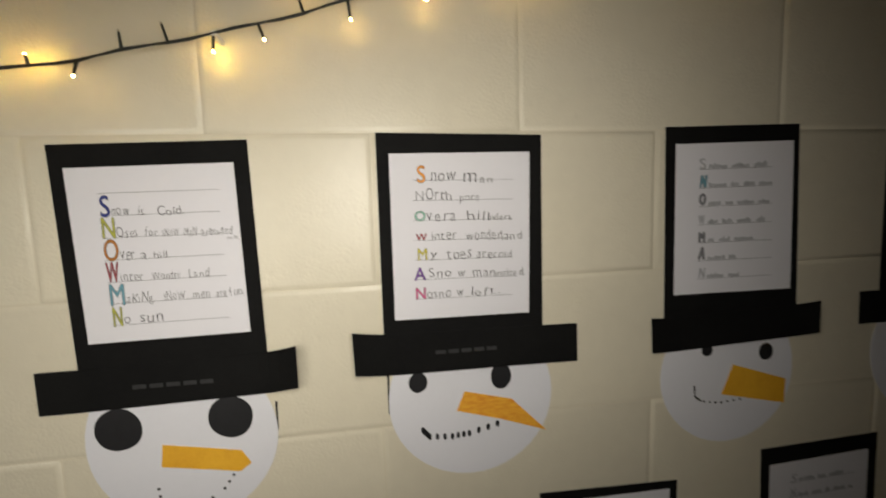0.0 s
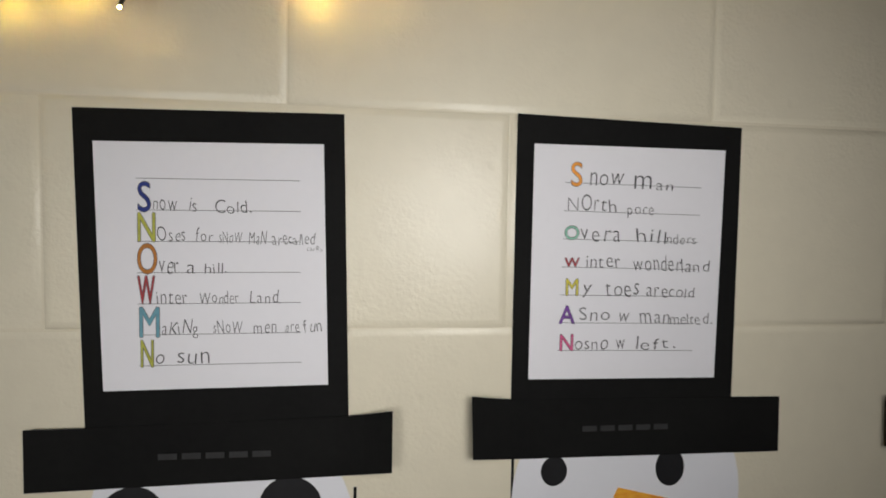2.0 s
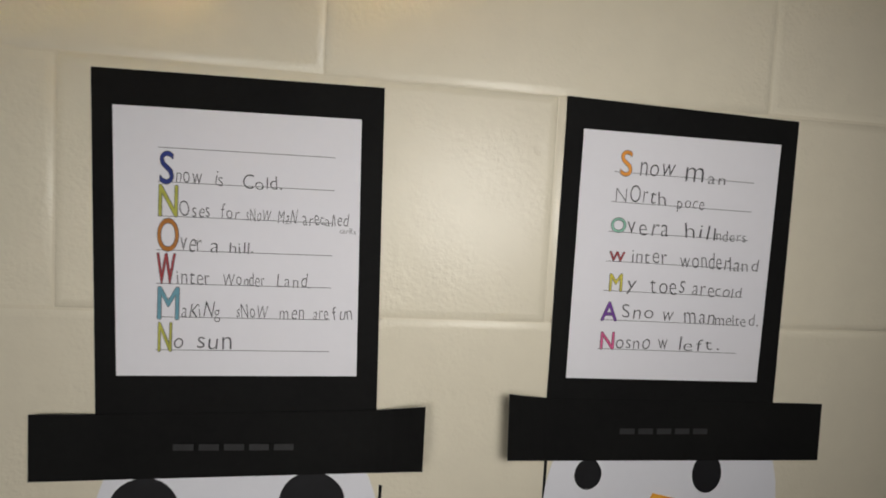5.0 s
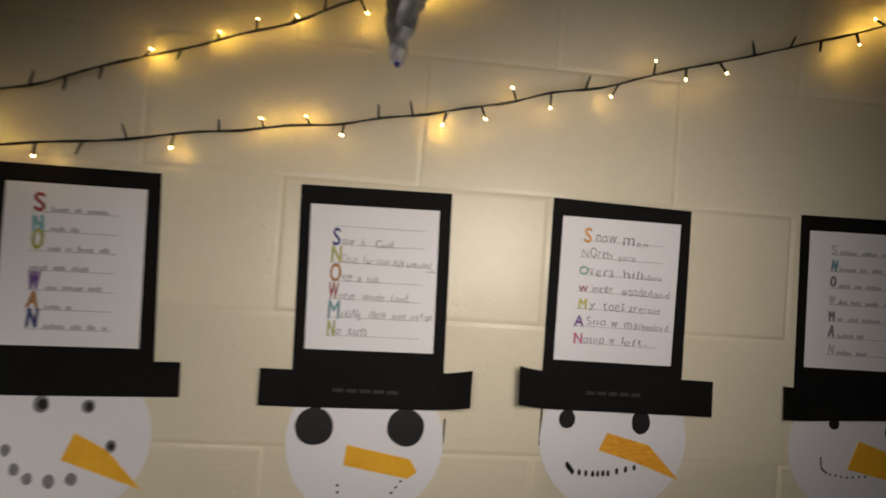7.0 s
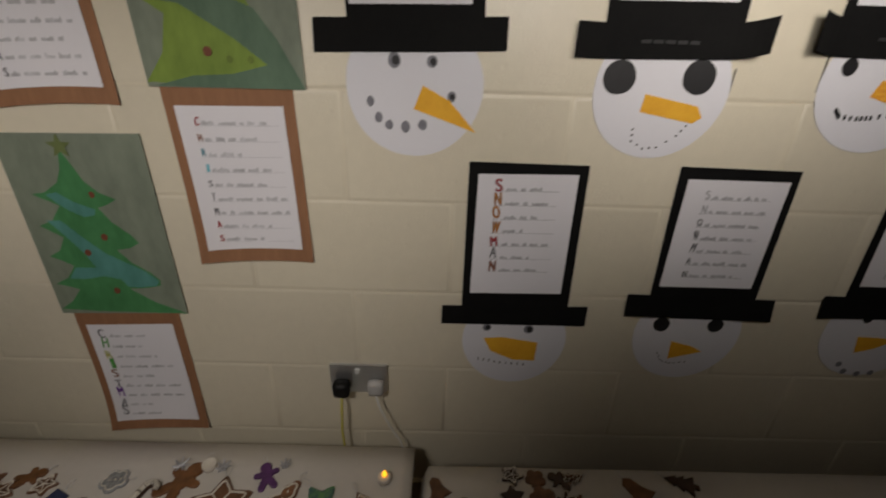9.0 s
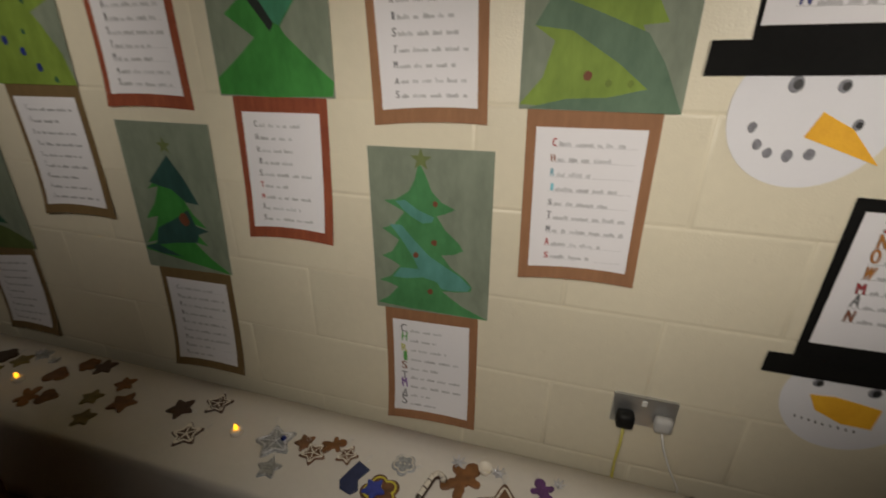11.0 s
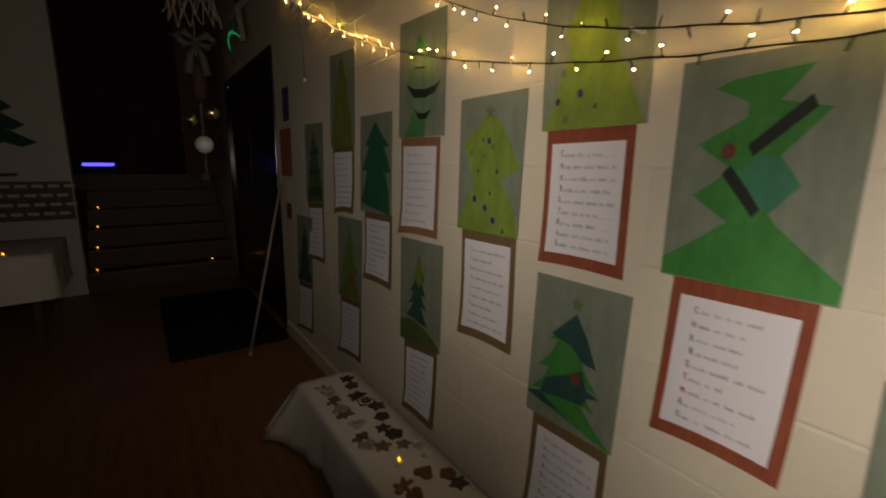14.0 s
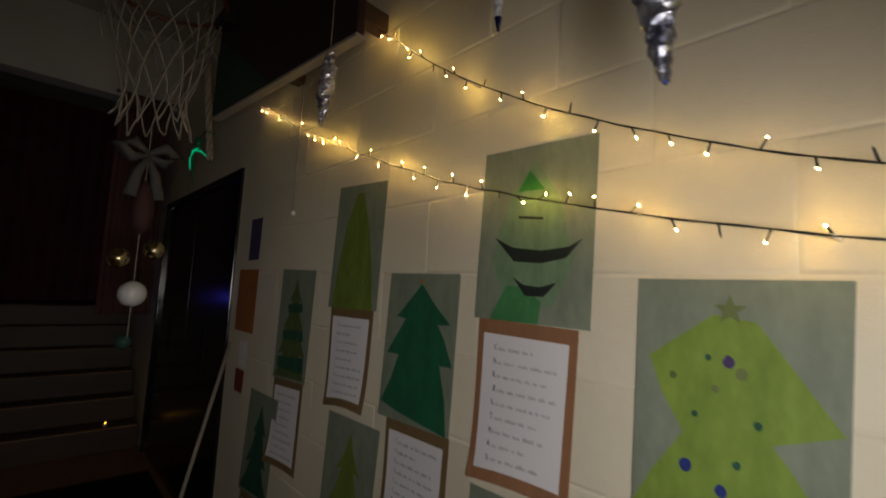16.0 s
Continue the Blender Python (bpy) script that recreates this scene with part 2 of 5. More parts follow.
def box(x0, x1, y0, y1, z0, z1, bevel=0.0, bm=None):
    own = bmesh.new()
    bmesh.ops.create_cube(own, size=1)
    for v in own.verts:
        v.co = Vector((x0 + (v.co.x + 0.5) * (x1 - x0), y0 + (v.co.y + 0.5) * (y1 - y0), z0 + (v.co.z + 0.5) * (z1 - z0)))
    if bevel:
        bmesh.ops.bevel(own, geom=own.edges[:], offset=bevel, segments=2, affect="EDGES", profile=0.6)
    if bm is None:
        return own
    join(bm, own)
    return bm


def join(bm, other):
    me = bpy.data.meshes.new("tmp")
    other.to_mesh(me)
    other.free()
    bm.from_mesh(me)
    bpy.data.meshes.remove(me)
    return bm


def prism(pts, y, thick=0.0006, bm=None, wob=0.0):
    """A flat cut-out in the plane of the wall: outline (x, z), its back at y, its front nearer to the room."""
    bm = bm or bmesh.new()
    area = sum(a[0] * b[1] - b[0] * a[1] for a, b in zip(pts, pts[1:] + pts[:1]))
    pts = pts if area > 0 else pts[::-1]
    front = [bm.verts.new((p[0], y - thick, p[1])) for p in pts]
    back = [bm.verts.new((p[0], y, p[1])) for p in pts]
    bm.faces.new(front)
    bm.faces.new(back[::-1])
    n = len(pts)
    for i in range(n):
        bm.faces.new((front[i], back[i], back[(i + 1) % n], front[(i + 1) % n]))
    return bm


def slab(pts, z, thick, bm=None):
    """A flat cut-out lying down: outline (x, y), from z upwards, with a rounded top edge."""
    bm = bm or bmesh.new()
    area = sum(a[0] * b[1] - b[0] * a[1] for a, b in zip(pts, pts[1:] + pts[:1]))
    pts = pts if area > 0 else pts[::-1]
    c = Vector((sum(p[0] for p in pts) / len(pts), sum(p[1] for p in pts) / len(pts)))
    rings = []
    for h, s in ((0, 1.0), (thick * 0.7, 1.0), (thick, 0.90)):
        rings.append([bm.verts.new((c.x + (p[0] - c.x) * s, c.y + (p[1] - c.y) * s, z + h)) for p in pts])
    n = len(pts)
    for a, b in zip(rings, rings[1:]):
        for i in range(n):
            bm.faces.new((a[i], a[(i + 1) % n], b[(i + 1) % n], b[i]))
    bm.faces.new(rings[-1])
    bm.faces.new(rings[0][::-1])
    return bm


def disc(x, z, rx, rz=None, y=0.0, thick=0.0006, n=28, bm=None, wob=0.0):
    rz = rz or rx
    pts = []
    for i in range(n):
        a = 2 * math.pi * i / n
        w = 1 + wob * noise.noise((x * 40 + math.cos(a), z * 40 + math.sin(a), 3.1))
        pts.append((x + rx * w * math.cos(a), z + rz * w * math.sin(a)))
    return prism(pts, y, thick, bm)


def sheet(c, y, curl=None, nx=6, ny=8, thick=0.0006, arch=0.0):
    """A sheet of paper with corners tl, tr, br, bl (x, z). curl(u, v) lifts it off the wall; v runs downwards."""
    bm = bmesh.new()
    grids = []
    for k in (0, 1):
        g = []
        for j in range(ny + 1):
            for i in range(nx + 1):
                u, v = i / nx, j / ny
                p = [(c[0][a] * (1 - u) + c[1][a] * u) * (1 - v) + (c[3][a] * (1 - u) + c[2][a] * u) * v for a in (0, 1)]
                lift = curl(u, v) if curl else 0.0
                g.append(bm.verts.new((p[0], y - lift - (thick if k == 0 else 0), p[1] + 0.55 * lift + arch * 4 * u * (1 - u) * v ** 5)))
        grids.append(g)
    f, b = grids
    at = lambda i, j: j * (nx + 1) + i
    for j in range(ny):
        for i in range(nx):
            q = [at(i, j), at(i, j + 1), at(i + 1, j + 1), at(i + 1, j)]
            bm.faces.new([f[k] for k in q])
            bm.faces.new([b[k] for k in q[::-1]])
    rim = [at(i, 0) for i in range(nx)] + [at(nx, j) for j in range(ny)] + [at(i, ny) for i in range(nx, 0, -1)] + [at(0, j) for j in range(ny, 0, -1)]
    for a, e in zip(rim, rim[1:] + rim[:1]):
        bm.faces.new((f[a], f[e], b[e], b[a]))
    return bm


def tube(points, r, seg=6, bm=None, closed=False):
    """A round cord along points."""
    bm = bm or bmesh.new()
    pts = [Vector(p) for p in points]
    rings = []
    n = len(pts)
    for i, p in enumerate(pts):
        d = (pts[(i + 1) % n] - pts[i - 1]) if closed else (pts[min(i + 1, n - 1)] - pts[max(i - 1, 0)])
        d.normalize()
        s = d.cross(Vector((0, 0, 1)) if abs(d.z) < 0.9 else Vector((0, 1, 0))).normalized()
        t = d.cross(s)
        rr = r[i] if isinstance(r, (list, tuple)) else r
        rings.append([bm.verts.new(p + rr * (math.cos(2 * math.pi * k / seg) * s + math.sin(2 * math.pi * k / seg) * t)) for k in range(seg)])
    for a, b in zip(rings, rings[1:] + (rings[:1] if closed else [])):
        for k in range(seg):
            bm.faces.new((a[k], a[(k + 1) % seg], b[(k + 1) % seg], b[k]))
    if not closed:
        bm.faces.new(rings[0][::-1])
        bm.faces.new(rings[-1])
    return bm


def ball(p, r, bm=None, sub=2, sz=1.0):
    own = bmesh.new()
    bmesh.ops.create_icosphere(own, subdivisions=sub, radius=r)
    for v in own.verts:
        v.co = Vector((v.co.x, v.co.y, v.co.z * sz)) + Vector(p)
    return join(bm, own) if bm else own


def lathe(cx, cy, prof, n=24):
    """Rings (radius, z) turned round an upright axis."""
    bm = bmesh.new()
    rings = [[bm.verts.new((cx + r * math.cos(2 * math.pi * k / n), cy + r * math.sin(2 * math.pi * k / n), z)) for k in range(n)] for r, z in prof]
    for a, b in zip(rings, rings[1:]):
        for k in range(n):
            bm.faces.new((a[k], a[(k + 1) % n], b[(k + 1) % n], b[k]))
    bm.faces.new(rings[0][::-1])
    bm.faces.new(rings[-1])
    return bm


GLYPHS = {}


def glyph(ch, bold):
    """The outline of one letter of the built-in font, 1 high, and its width."""
    if (ch, bold) not in GLYPHS:
        cu = bpy.data.curves.new("letter", "FONT")
        cu.body, cu.size, cu.resolution_u, cu.offset = ch, 1.0, 4, bold
        ob = new("letter", cu)
        me = bpy.data.meshes.new_from_object(ob)
        xs = [v.co.x for v in me.vertices] or [0, 0.25]
        verts, faces = [tuple(v.co) for v in me.vertices], [tuple(p.vertices) for p in me.polygons]
        GLYPHS[(ch, bold)] = (verts, faces, max(xs))
        bpy.data.objects.remove(ob)
        bpy.data.curves.remove(cu)
        bpy.data.meshes.remove(me)
    return GLYPHS[(ch, bold)]


def written(text, x, z, size, y, rnd, width=None, bold=-0.008, tidy=False):
    """A line of handwriting as flat ink: letters of the built-in font set unevenly. x, z: where it begins on the line."""
    bm = bmesh.new()
    gaps = [0.0 if tidy else rnd.uniform(0.05, 0.15) for _ in text]
    adv = sum((glyph(ch, bold)[2] + g) if ch != " " else 0.3 for ch, g in zip(text, gaps)) - gaps[-1]
    sx = (width / adv) if width else size
    at = 0.0
    for ch, gap in zip(text, gaps):
        if ch == " ":
            at += 0.3
            continue
        verts, faces, w = glyph(ch, bold)
        k, tilt, up = (size, 0.0, 0.0) if tidy else (size * rnd.uniform(0.86, 1.14), rnd.uniform(-0.14, 0.14), rnd.uniform(-0.04, 0.06) * size)
        made = [bm.verts.new((x + at * sx + vx * sx + tilt * vy * k, y, z + up + vy * k)) for vx, vy, _ in verts]
        for f in faces:
            try:
                bm.faces.new([made[i] for i in f])
            except ValueError:
                pass
        at += w + gap
    return bm


def rule(x0, x1, z, y, h=0.0007, bm=None, dz=0.0):
    bm = bm or bmesh.new()
    q = [bm.verts.new(p) for p in ((x0, y, z), (x1, y, z + dz), (x1, y, z + dz + h), (x0, y, z + h))]
    bm.faces.new(q)
    return bm
# ---- the hall ----
X0, X1, YB, TOP = -6.85, 3.2, -6.5, 3.9
DOOR_L, DOOR_R, DOOR_H = -6.75, -4.68, 2.25
BW, BH, JX, JZ = 0.4465, 0.2215, -0.03, 1.617

wall = bmesh.new()
box(DOOR_R, X1, 0.0022, 0.25, 0, TOP, bm=wall)
box(X0 - 3, DOOR_L, 0.0022, 0.25, 0, TOP, bm=wall)
box(DOOR_L, DOOR_R, 0.0022, 0.25, DOOR_H, TOP, bm=wall)
wall_north = setting("wall_north", wall, MORTAR, "cream gloss-painted concrete block wall", "wall")
setting("wall_east", box(X1, X1 + 0.2, YB, 0.25, 0, TOP), PLASTER, "plain plastered wall", "wall")
setting("wall_south", box(X0 - 3, X1 + 0.2, YB - 0.2, YB, 0, TOP), PLASTER, "plain plastered wall", "wall")
wall = box(X0 - 0.2, X0, YB, -1.46, 0, TOP)
box(X0 - 0.2, X0, -1.46, 0.0, 3.2, TOP, bm=wall)
setting("wall_west", wall, PLASTER, "white plastered end wall with a wide opening to the stage steps", "wall")
setting("floor", box(X0 - 3, X1 + 0.2, YB - 0.2, 0.25, -0.1, 0), FLOOR, "brown varnished wooden hall floor", "floor")
setting("ceiling", box(X0 - 3, X1 + 0.2, YB - 0.2, 0.25, TOP, TOP + 0.1), CEIL, "plain pale ceiling", "ceiling")
setting("wall_stage", box(X0 - 3.2, X0 - 3, YB, 0.25, 0, TOP), CURTAIN, "dark plum stage back wall", "wall")
setting("baseboard", box(DOOR_R + 0.02, X1, -0.014, 0.0026, 0.0, 0.10, 0.003), MORTAR, "cream painted skirting board", "skirting")


# ---- snowman posters ----
def poem(sheet_ob, corners, y, rnd, capitals, inset=(0.20, 0.14, 0.86), top=0.14, bottom=0.93, cap=0.022, text=0.014, rules=True, faint=None, rule_mat=None, outline=True):
    """Ruled lines with a coloured capital each, and a bar for each word that cannot be read."""
    (x0, z0), (x1, z1), (x2, z2), (x3, z3) = corners
    n = len(capitals)

    def at(u, v):
        a, b = x0 * (1 - u) + x1 * u, x3 * (1 - u) + x2 * u
        c, d = z0 * (1 - u) + z1 * u, z3 * (1 - u) + z2 * u
        return a * (1 - v) + b * v, c * (1 - v) + d * v

    ru, rl, rr = inset
    for i in range(n):
        v = top + (bottom - top) * i / (n - 1)
        (xa, za), (xb, zb) = at(ru, v), at(rr, v)
        dz = zb - za
        if rules:
            part("ruled_line", rule(xa, xb, za, y - 0.0002, 0.0007, dz=dz), rule_mat or INK, sheet_ob)
        ch, m = capitals[i]
        if ch:
            big = cap * rnd.uniform(0.95, 1.1) * 1.5
            turn_ = rnd.getstate()
            bm = written(ch, xa + 0.001, za + 0.002, big, y - 0.0004, rnd, width=cap * 0.62, bold=0.0)
            for k in (1, 2):
                rnd.setstate(turn_)
                join(bm, written(ch, xa + 0.001 + 0.0007 * k, za + 0.002, big, y - 0.0004 - 0.0001 * k, rnd, width=cap * 0.62, bold=0.0))
            if outline and m is not INK and m is not FAINT:
                rim = bmesh.new()
                state = rnd.getstate()
                for dx, dz_ in ((-0.0008, 0.0), (0.0022, 0.0), (0.0007, 0.0009), (0.0007, -0.0009)):
                    rnd.setstate(turn_)
                    join(rim, written(ch, xa + 0.001 + dx, za + 0.002 + dz_, big, y - 0.00025, rnd, width=cap * 0.62, bold=0.0))
                rnd.setstate(state)
                part("letter_outline", rim, INK, sheet_ob, "pencil outline of a capital")
            part("capital_letter", bm, m, sheet_ob, "coloured hand-drawn capital letter")
        bm, x = bmesh.new(), xa + cap * (1.05 if ch else 0.1)
        end, low = xa + (xb - xa) * (1 - 0.5 * rnd.random() ** 2), za + 0.0012
        while x < end - 0.006:
            stop, last = min(end, x + rnd.uniform(0.010, 0.036)), None
            while x < stop:
                lo = low + dz * (x - xa) / (xb - xa) + rnd.uniform(0, 0.0006)
                tall = text * rnd.uniform(0.28, 0.48) + (text * 0.22 if rnd.random() < 0.16 else 0.0)
                pair = [bm.verts.new((x, y - 0.0003, lo)), bm.verts.new((x, y - 0.0003, lo + tall))]
                if last:
                    bm.faces.new((last[0], pair[0], pair[1], last[1]))
                last = pair
                x += rnd.uniform(0.0018, 0.0030)
            x += rnd.uniform(0.004, 0.007)
        if bm.faces:
            part("handwriting", bm, faint or FAINT, sheet_ob, "illegible pencil handwriting")
        else:
            bm.free()


def readable_poem(sheet_ob, start, step, length, rise, y, rnd, rows, spare=0):
    """Ruled lines that can be read: each row holds its capital (letter, colour, left, right, foot, head) and words
    (text, left, right, size, drop), in millimetres from the start of its line."""
    for i in range(-spare, len(rows)):
        xa, za = start[0] + step[0] * i, start[1] + step[1] * i
        part("ruled_line", rule(xa, xa + length, za, y - 0.0002, 0.0006, dz=rise), INK, sheet_ob)
        if i < 0:
            continue
        (ch, m, c0, c1, foot, head), words = rows[i]
        kw = dict(width=(c1 - c0) / 1000, tidy=True)
        tall = (head - foot) / 730
        if m is not INK:
            rim = bmesh.new()
            for dx, dz in ((-0.0006, 0.0), (0.0006, 0.0), (0.0, 0.0007), (0.0, -0.0007)):
                join(rim, written(ch, xa + c0 / 1000 + dx, za + foot / 1000 + dz, tall, y - 0.00025, rnd, bold=0.0, **kw))
            part("letter_outline", rim, INK, sheet_ob, "pencil outline of a capital")
        part("capital_letter", written(ch, xa + c0 / 1000, za + foot / 1000, tall, y - 0.0004, rnd, bold=0.0 if m is not INK else -0.02, **kw), m, sheet_ob, "coloured hand-drawn capital letter")
        for text, x0, x1, size, drop in words:
            part("handwriting", written(text, xa + x0 / 1000, za + 0.0006 + drop / 1000, size / 1000, y - 0.0003, rnd, width=(x1 - x0) / 1000, bold=-0.012), PENCIL, sheet_ob, "pencil handwriting")


def snowman(seed, hat, paper, brim, face, eyes, nose, mouth, capitals, lines, label, nose_mat=ORANGE, curl=(0, 0), eye_mats=None, name_bar=None, poem_kw=None, mouth_mat=BLACKINK, slivers=()):
    rnd = random.Random(seed)
    base = thing("snowman_poster", ((hat[2][0] + hat[3][0]) / 2, 0, face[1] - face[2]), label, "poster", "snowman posters on the block wall")
    fx, fz, fr = face
    top = (brim[2][1] + brim[3][1]) / 2 + 0.02
    pts = []
    for i in range(48):
        a = 2 * math.pi * i / 48
        pts.append((fx + fr * math.cos(a) * (1 + 0.012 * math.sin(3 * a + seed)), min(fz + fr * math.sin(a), top)))
    part("face", prism(pts, -0.0008, 0.0005), SNOW, base, "round white card face")
    bend = lambda u, v: 0.0
    low = [hat[0], hat[1], (hat[2][0], hat[2][1] - 0.022), (hat[3][0], hat[3][1] - 0.022)]
    part("hat", sheet(low, -0.0014, bend, 8, 8), BLACK, base, "tall black card top hat")
    inner = sheet(paper, -0.0022, None, 2, 2, 0.0004)
    poem_ob = part("poem_sheet", inner, PAPER, base, "white paper with a handwritten acrostic")
    if lines:
        readable_poem(poem_ob, *lines[:4], -0.0026, rnd, *lines[4:])
    else:
        poem(poem_ob, paper, -0.0026, rnd, capitals, **(poem_kw or {}))
    cl, cr = curl
    lift = lambda u, v: cl * max(0, (0.2 - u) / 0.2) ** 2 + cr * max(0, (u - 0.8) / 0.2) ** 2 + 0.001 * math.sin(u * 7 + seed)
    brim_ob = part("brim", sheet(brim, -0.0034, lift, 24, 3), BLACK, base, "black card hat brim with lifting ends")
    if name_bar:
        x, z, w = name_bar
        bm = bmesh.new()
        for k in range(5):
            rule(x + k * w / 5, x + (k + 0.8) * w / 5, z, -0.0062, 0.006, bm)
        part("name_bar", bm, CHALK, brim_ob)
    for x, z1, z0 in slivers:
        part("hat_edge", prism([(x - 0.0012, z0), (x + 0.0012, z0), (x + 0.002, z1), (x - 0.0012, z1)], -0.0002, 0.0004), BLACK, base, "sliver of black card behind the face")
    for k, (x, z, r, *rest) in enumerate(eyes):
        m = (eye_mats or [BLACKINK] * 9)[k]
        eye = part("eye", disc(x, z, r, rest[0] if rest else r, -0.0013, 0.0006, wob=0.06), m, base)
        if m is EYEGREY:
            part("pupil", disc(x + r * 0.2, z, r * 0.6, r * 0.7, -0.002, 0.0004, 16), BLACKINK, eye)
    part("nose", prism(nose, -0.0014, 0.0008), nose_mat, base, "orange paper carrot nose")
    for x, z, r, *rest in mouth:
        part("mouth_dot", disc(x, z, r, rest[0] if rest else r, -0.0013, 0.0005, 12, wob=0.2), mouth_mat if r < 0.006 else EYEGREY, base)
    return base


def arc(pts, r, n):
    """Mouth dots spread along a few points."""
    out = []
    for k in range(n):
        f = k / (n - 1) * (len(pts) - 1)
        i = min(int(f), len(pts) - 2)
        f -= i
        out.append((pts[i][0] * (1 - f) + pts[i + 1][0] * f, pts[i][1] * (1 - f) + pts[i + 1][1] * f, r))
    return out


NO = None
POEM_A = ((0.0560, 1.5105), (0.0002, -0.02993), 0.1515, 0.0015, [
    (("S", BLUE, 0.4, 12.8, -0.9, 28.7), [("now", 14.0, 36.3, 21.4, -0.4), ("is", 46.6, 54.4, 18.0, -0.9), ("Cold.", 70.5, 105.2, 17.1, -2.1)]),
    (("N", LIME, -0.8, 16.5, 0.4, 29.6), [("Oses", 18.1, 43.7, 18.0, 0.0), ("for", 52.8, 68.5, 18.0, 0.0), ("sNoW", 74.7, 95.7, 17.1, -0.9), ("MaN", 101.9, 118.4, 19.7, -1.3), ("are", 124.6, 139.4, 18.9, -2.1), ("called", 139.8, 164.6, 16.3, -1.7), ("carRs", 157.2, 172.4, 7.7, -7.7)]),
    (("O", OCHRE, -0.8, 17.7, -0.4, 30.0), [("ver", 19.0, 37.9, 24.0, -0.9), ("a", 44.1, 52.0, 18.0, -0.4), ("hill.", 59.8, 81.3, 16.3, -0.4)]),
    (("W", RED, 0.0, 15.3, 0.4, 29.1), [("inter", 16.5, 45.4, 18.9, 0.0), ("Wonder", 55.7, 92.8, 18.0, 0.0), ("Land.", 101.9, 132.0, 17.1, 0.0)]),
    (("M", TEAL, -0.8, 19.0, -1.7, 29.1), [("aKiNg", 20.6, 54.4, 18.9, 0.4), ("sNoW", 68.1, 95.3, 18.0, 0.4), ("men", 105.6, 127.9, 20.6, 0.9), ("are", 135.7, 150.2, 17.1, 0.9), ("fun", 154.3, 172.0, 18.0, 0.9)]),
    (("N", LIME, 0.8, 13.2, -0.9, 27.0), [("o", 14.0, 22.7, 20.6, 0.4), ("sun", 33.8, 64.8, 24.9, 1.7)]),
], 1)
POEM_B = ((0.4757, 1.5477), (-0.0006, -0.02942), 0.151, -0.0018, [
    (("S", TAN, 5.1, 18.0, -3.0, 22.8), [("now", 25.3, 62.4, 30.7, -2.0), ("m", 73.1, 94.4, 32.7, -4.5), ("an", 98.9, 118.6, 16.8, -6.4)]),
    (("N", INK, 2.2, 15.2, 0.5, 15.3), [("Or", 18.0, 37.1, 22.8, -0.5), ("th", 38.8, 57.3, 22.8, -1.0), ("poce", 68.6, 98.4, 16.8, -3.0)]),
    (("O", MINT, 1.1, 17.4, 0.0, 14.8), [("vera", 19.1, 62.9, 24.8, -2.0), ("hill", 79.8, 114.1, 21.8, -3.5), ("nders", 114.6, 148.4, 14.8, -4.5)]),
    (("W", RED, 3.4, 19.1, 0.5, 10.4), [("inter", 25.9, 65.2, 22.8, -1.0), ("wonder", 78.7, 132.6, 23.8, -3.5), ("land", 132.6, 165.2, 19.8, -5.0)]),
    (("M", YELLOW, 4.5, 19.1, 0.0, 18.3), [("y", 23.6, 33.7, 21.8, 1.0), ("toes", 49.5, 86.0, 24.8, -1.5), ("are", 94.4, 119.7, 23.8, -2.5), ("cold", 119.7, 149.5, 16.8, -3.0)]),
    (("A", PURPLE, 0.0, 16.9, -0.5, 19.3), [("Sno", 21.4, 55.6, 20.8, 1.5), ("w", 64.6, 76.4, 19.8, -0.5), ("man", 88.8, 122.5, 22.8, -1.0), ("melted.", 123.1, 172.5, 18.8, -3.0)]),
    (("N", PINK, 0.6, 16.3, 0.0, 18.3), [("osno", 17.4, 54.5, 21.8, 0.0), ("w", 64.1, 74.2, 21.8, 0.0), ("left.", 84.9, 131.5, 19.8, 0.0)]),
])
HATL = "white card snowman face under a tall black paper hat"
snowman(1, [(-0.465, 1.603), (-0.220, 1.604), (-0.208, 1.298), (-0.455, 1.296)], [(-0.450, 1.574), (-0.239, 1.576), (-0.233, 1.323), (-0.450, 1.318)],
        [(-0.516, 1.295), (-0.167, 1.305), (-0.166, 1.249), (-0.518, 1.238)], (-0.335, 1.182, 0.130),
        [(-0.372, 1.229, 0.012, 0.014), (-0.302, 1.228, 0.010, 0.011), (-0.264, 1.167, 0.008, 0.010)],
        [(-0.319, 1.186), (-0.336, 1.143), (-0.214, 1.101), (-0.268, 1.160)],
        [(-0.419, 1.155, 0.0075, 0.010), (-0.404, 1.126, 0.0075, 0.010), (-0.384, 1.112, 0.0075, 0.010), (-0.352, 1.109, 0.009, 0.012), (-0.319, 1.113, 0.009, 0.010)],
        [("S", RED), ("N", CYAN), ("O", LIME), ("", LIME), ("W", PURPLE), ("A", OCHRE), ("N", BLUE)], NO,
        "snowman poster with pointed carrot nose and smile of grey dots", eye_mats=[EYEGREY] * 3, poem_kw=dict(top=0.18, bottom=0.90, inset=(0.20, 0, 0.80), cap=0.026))
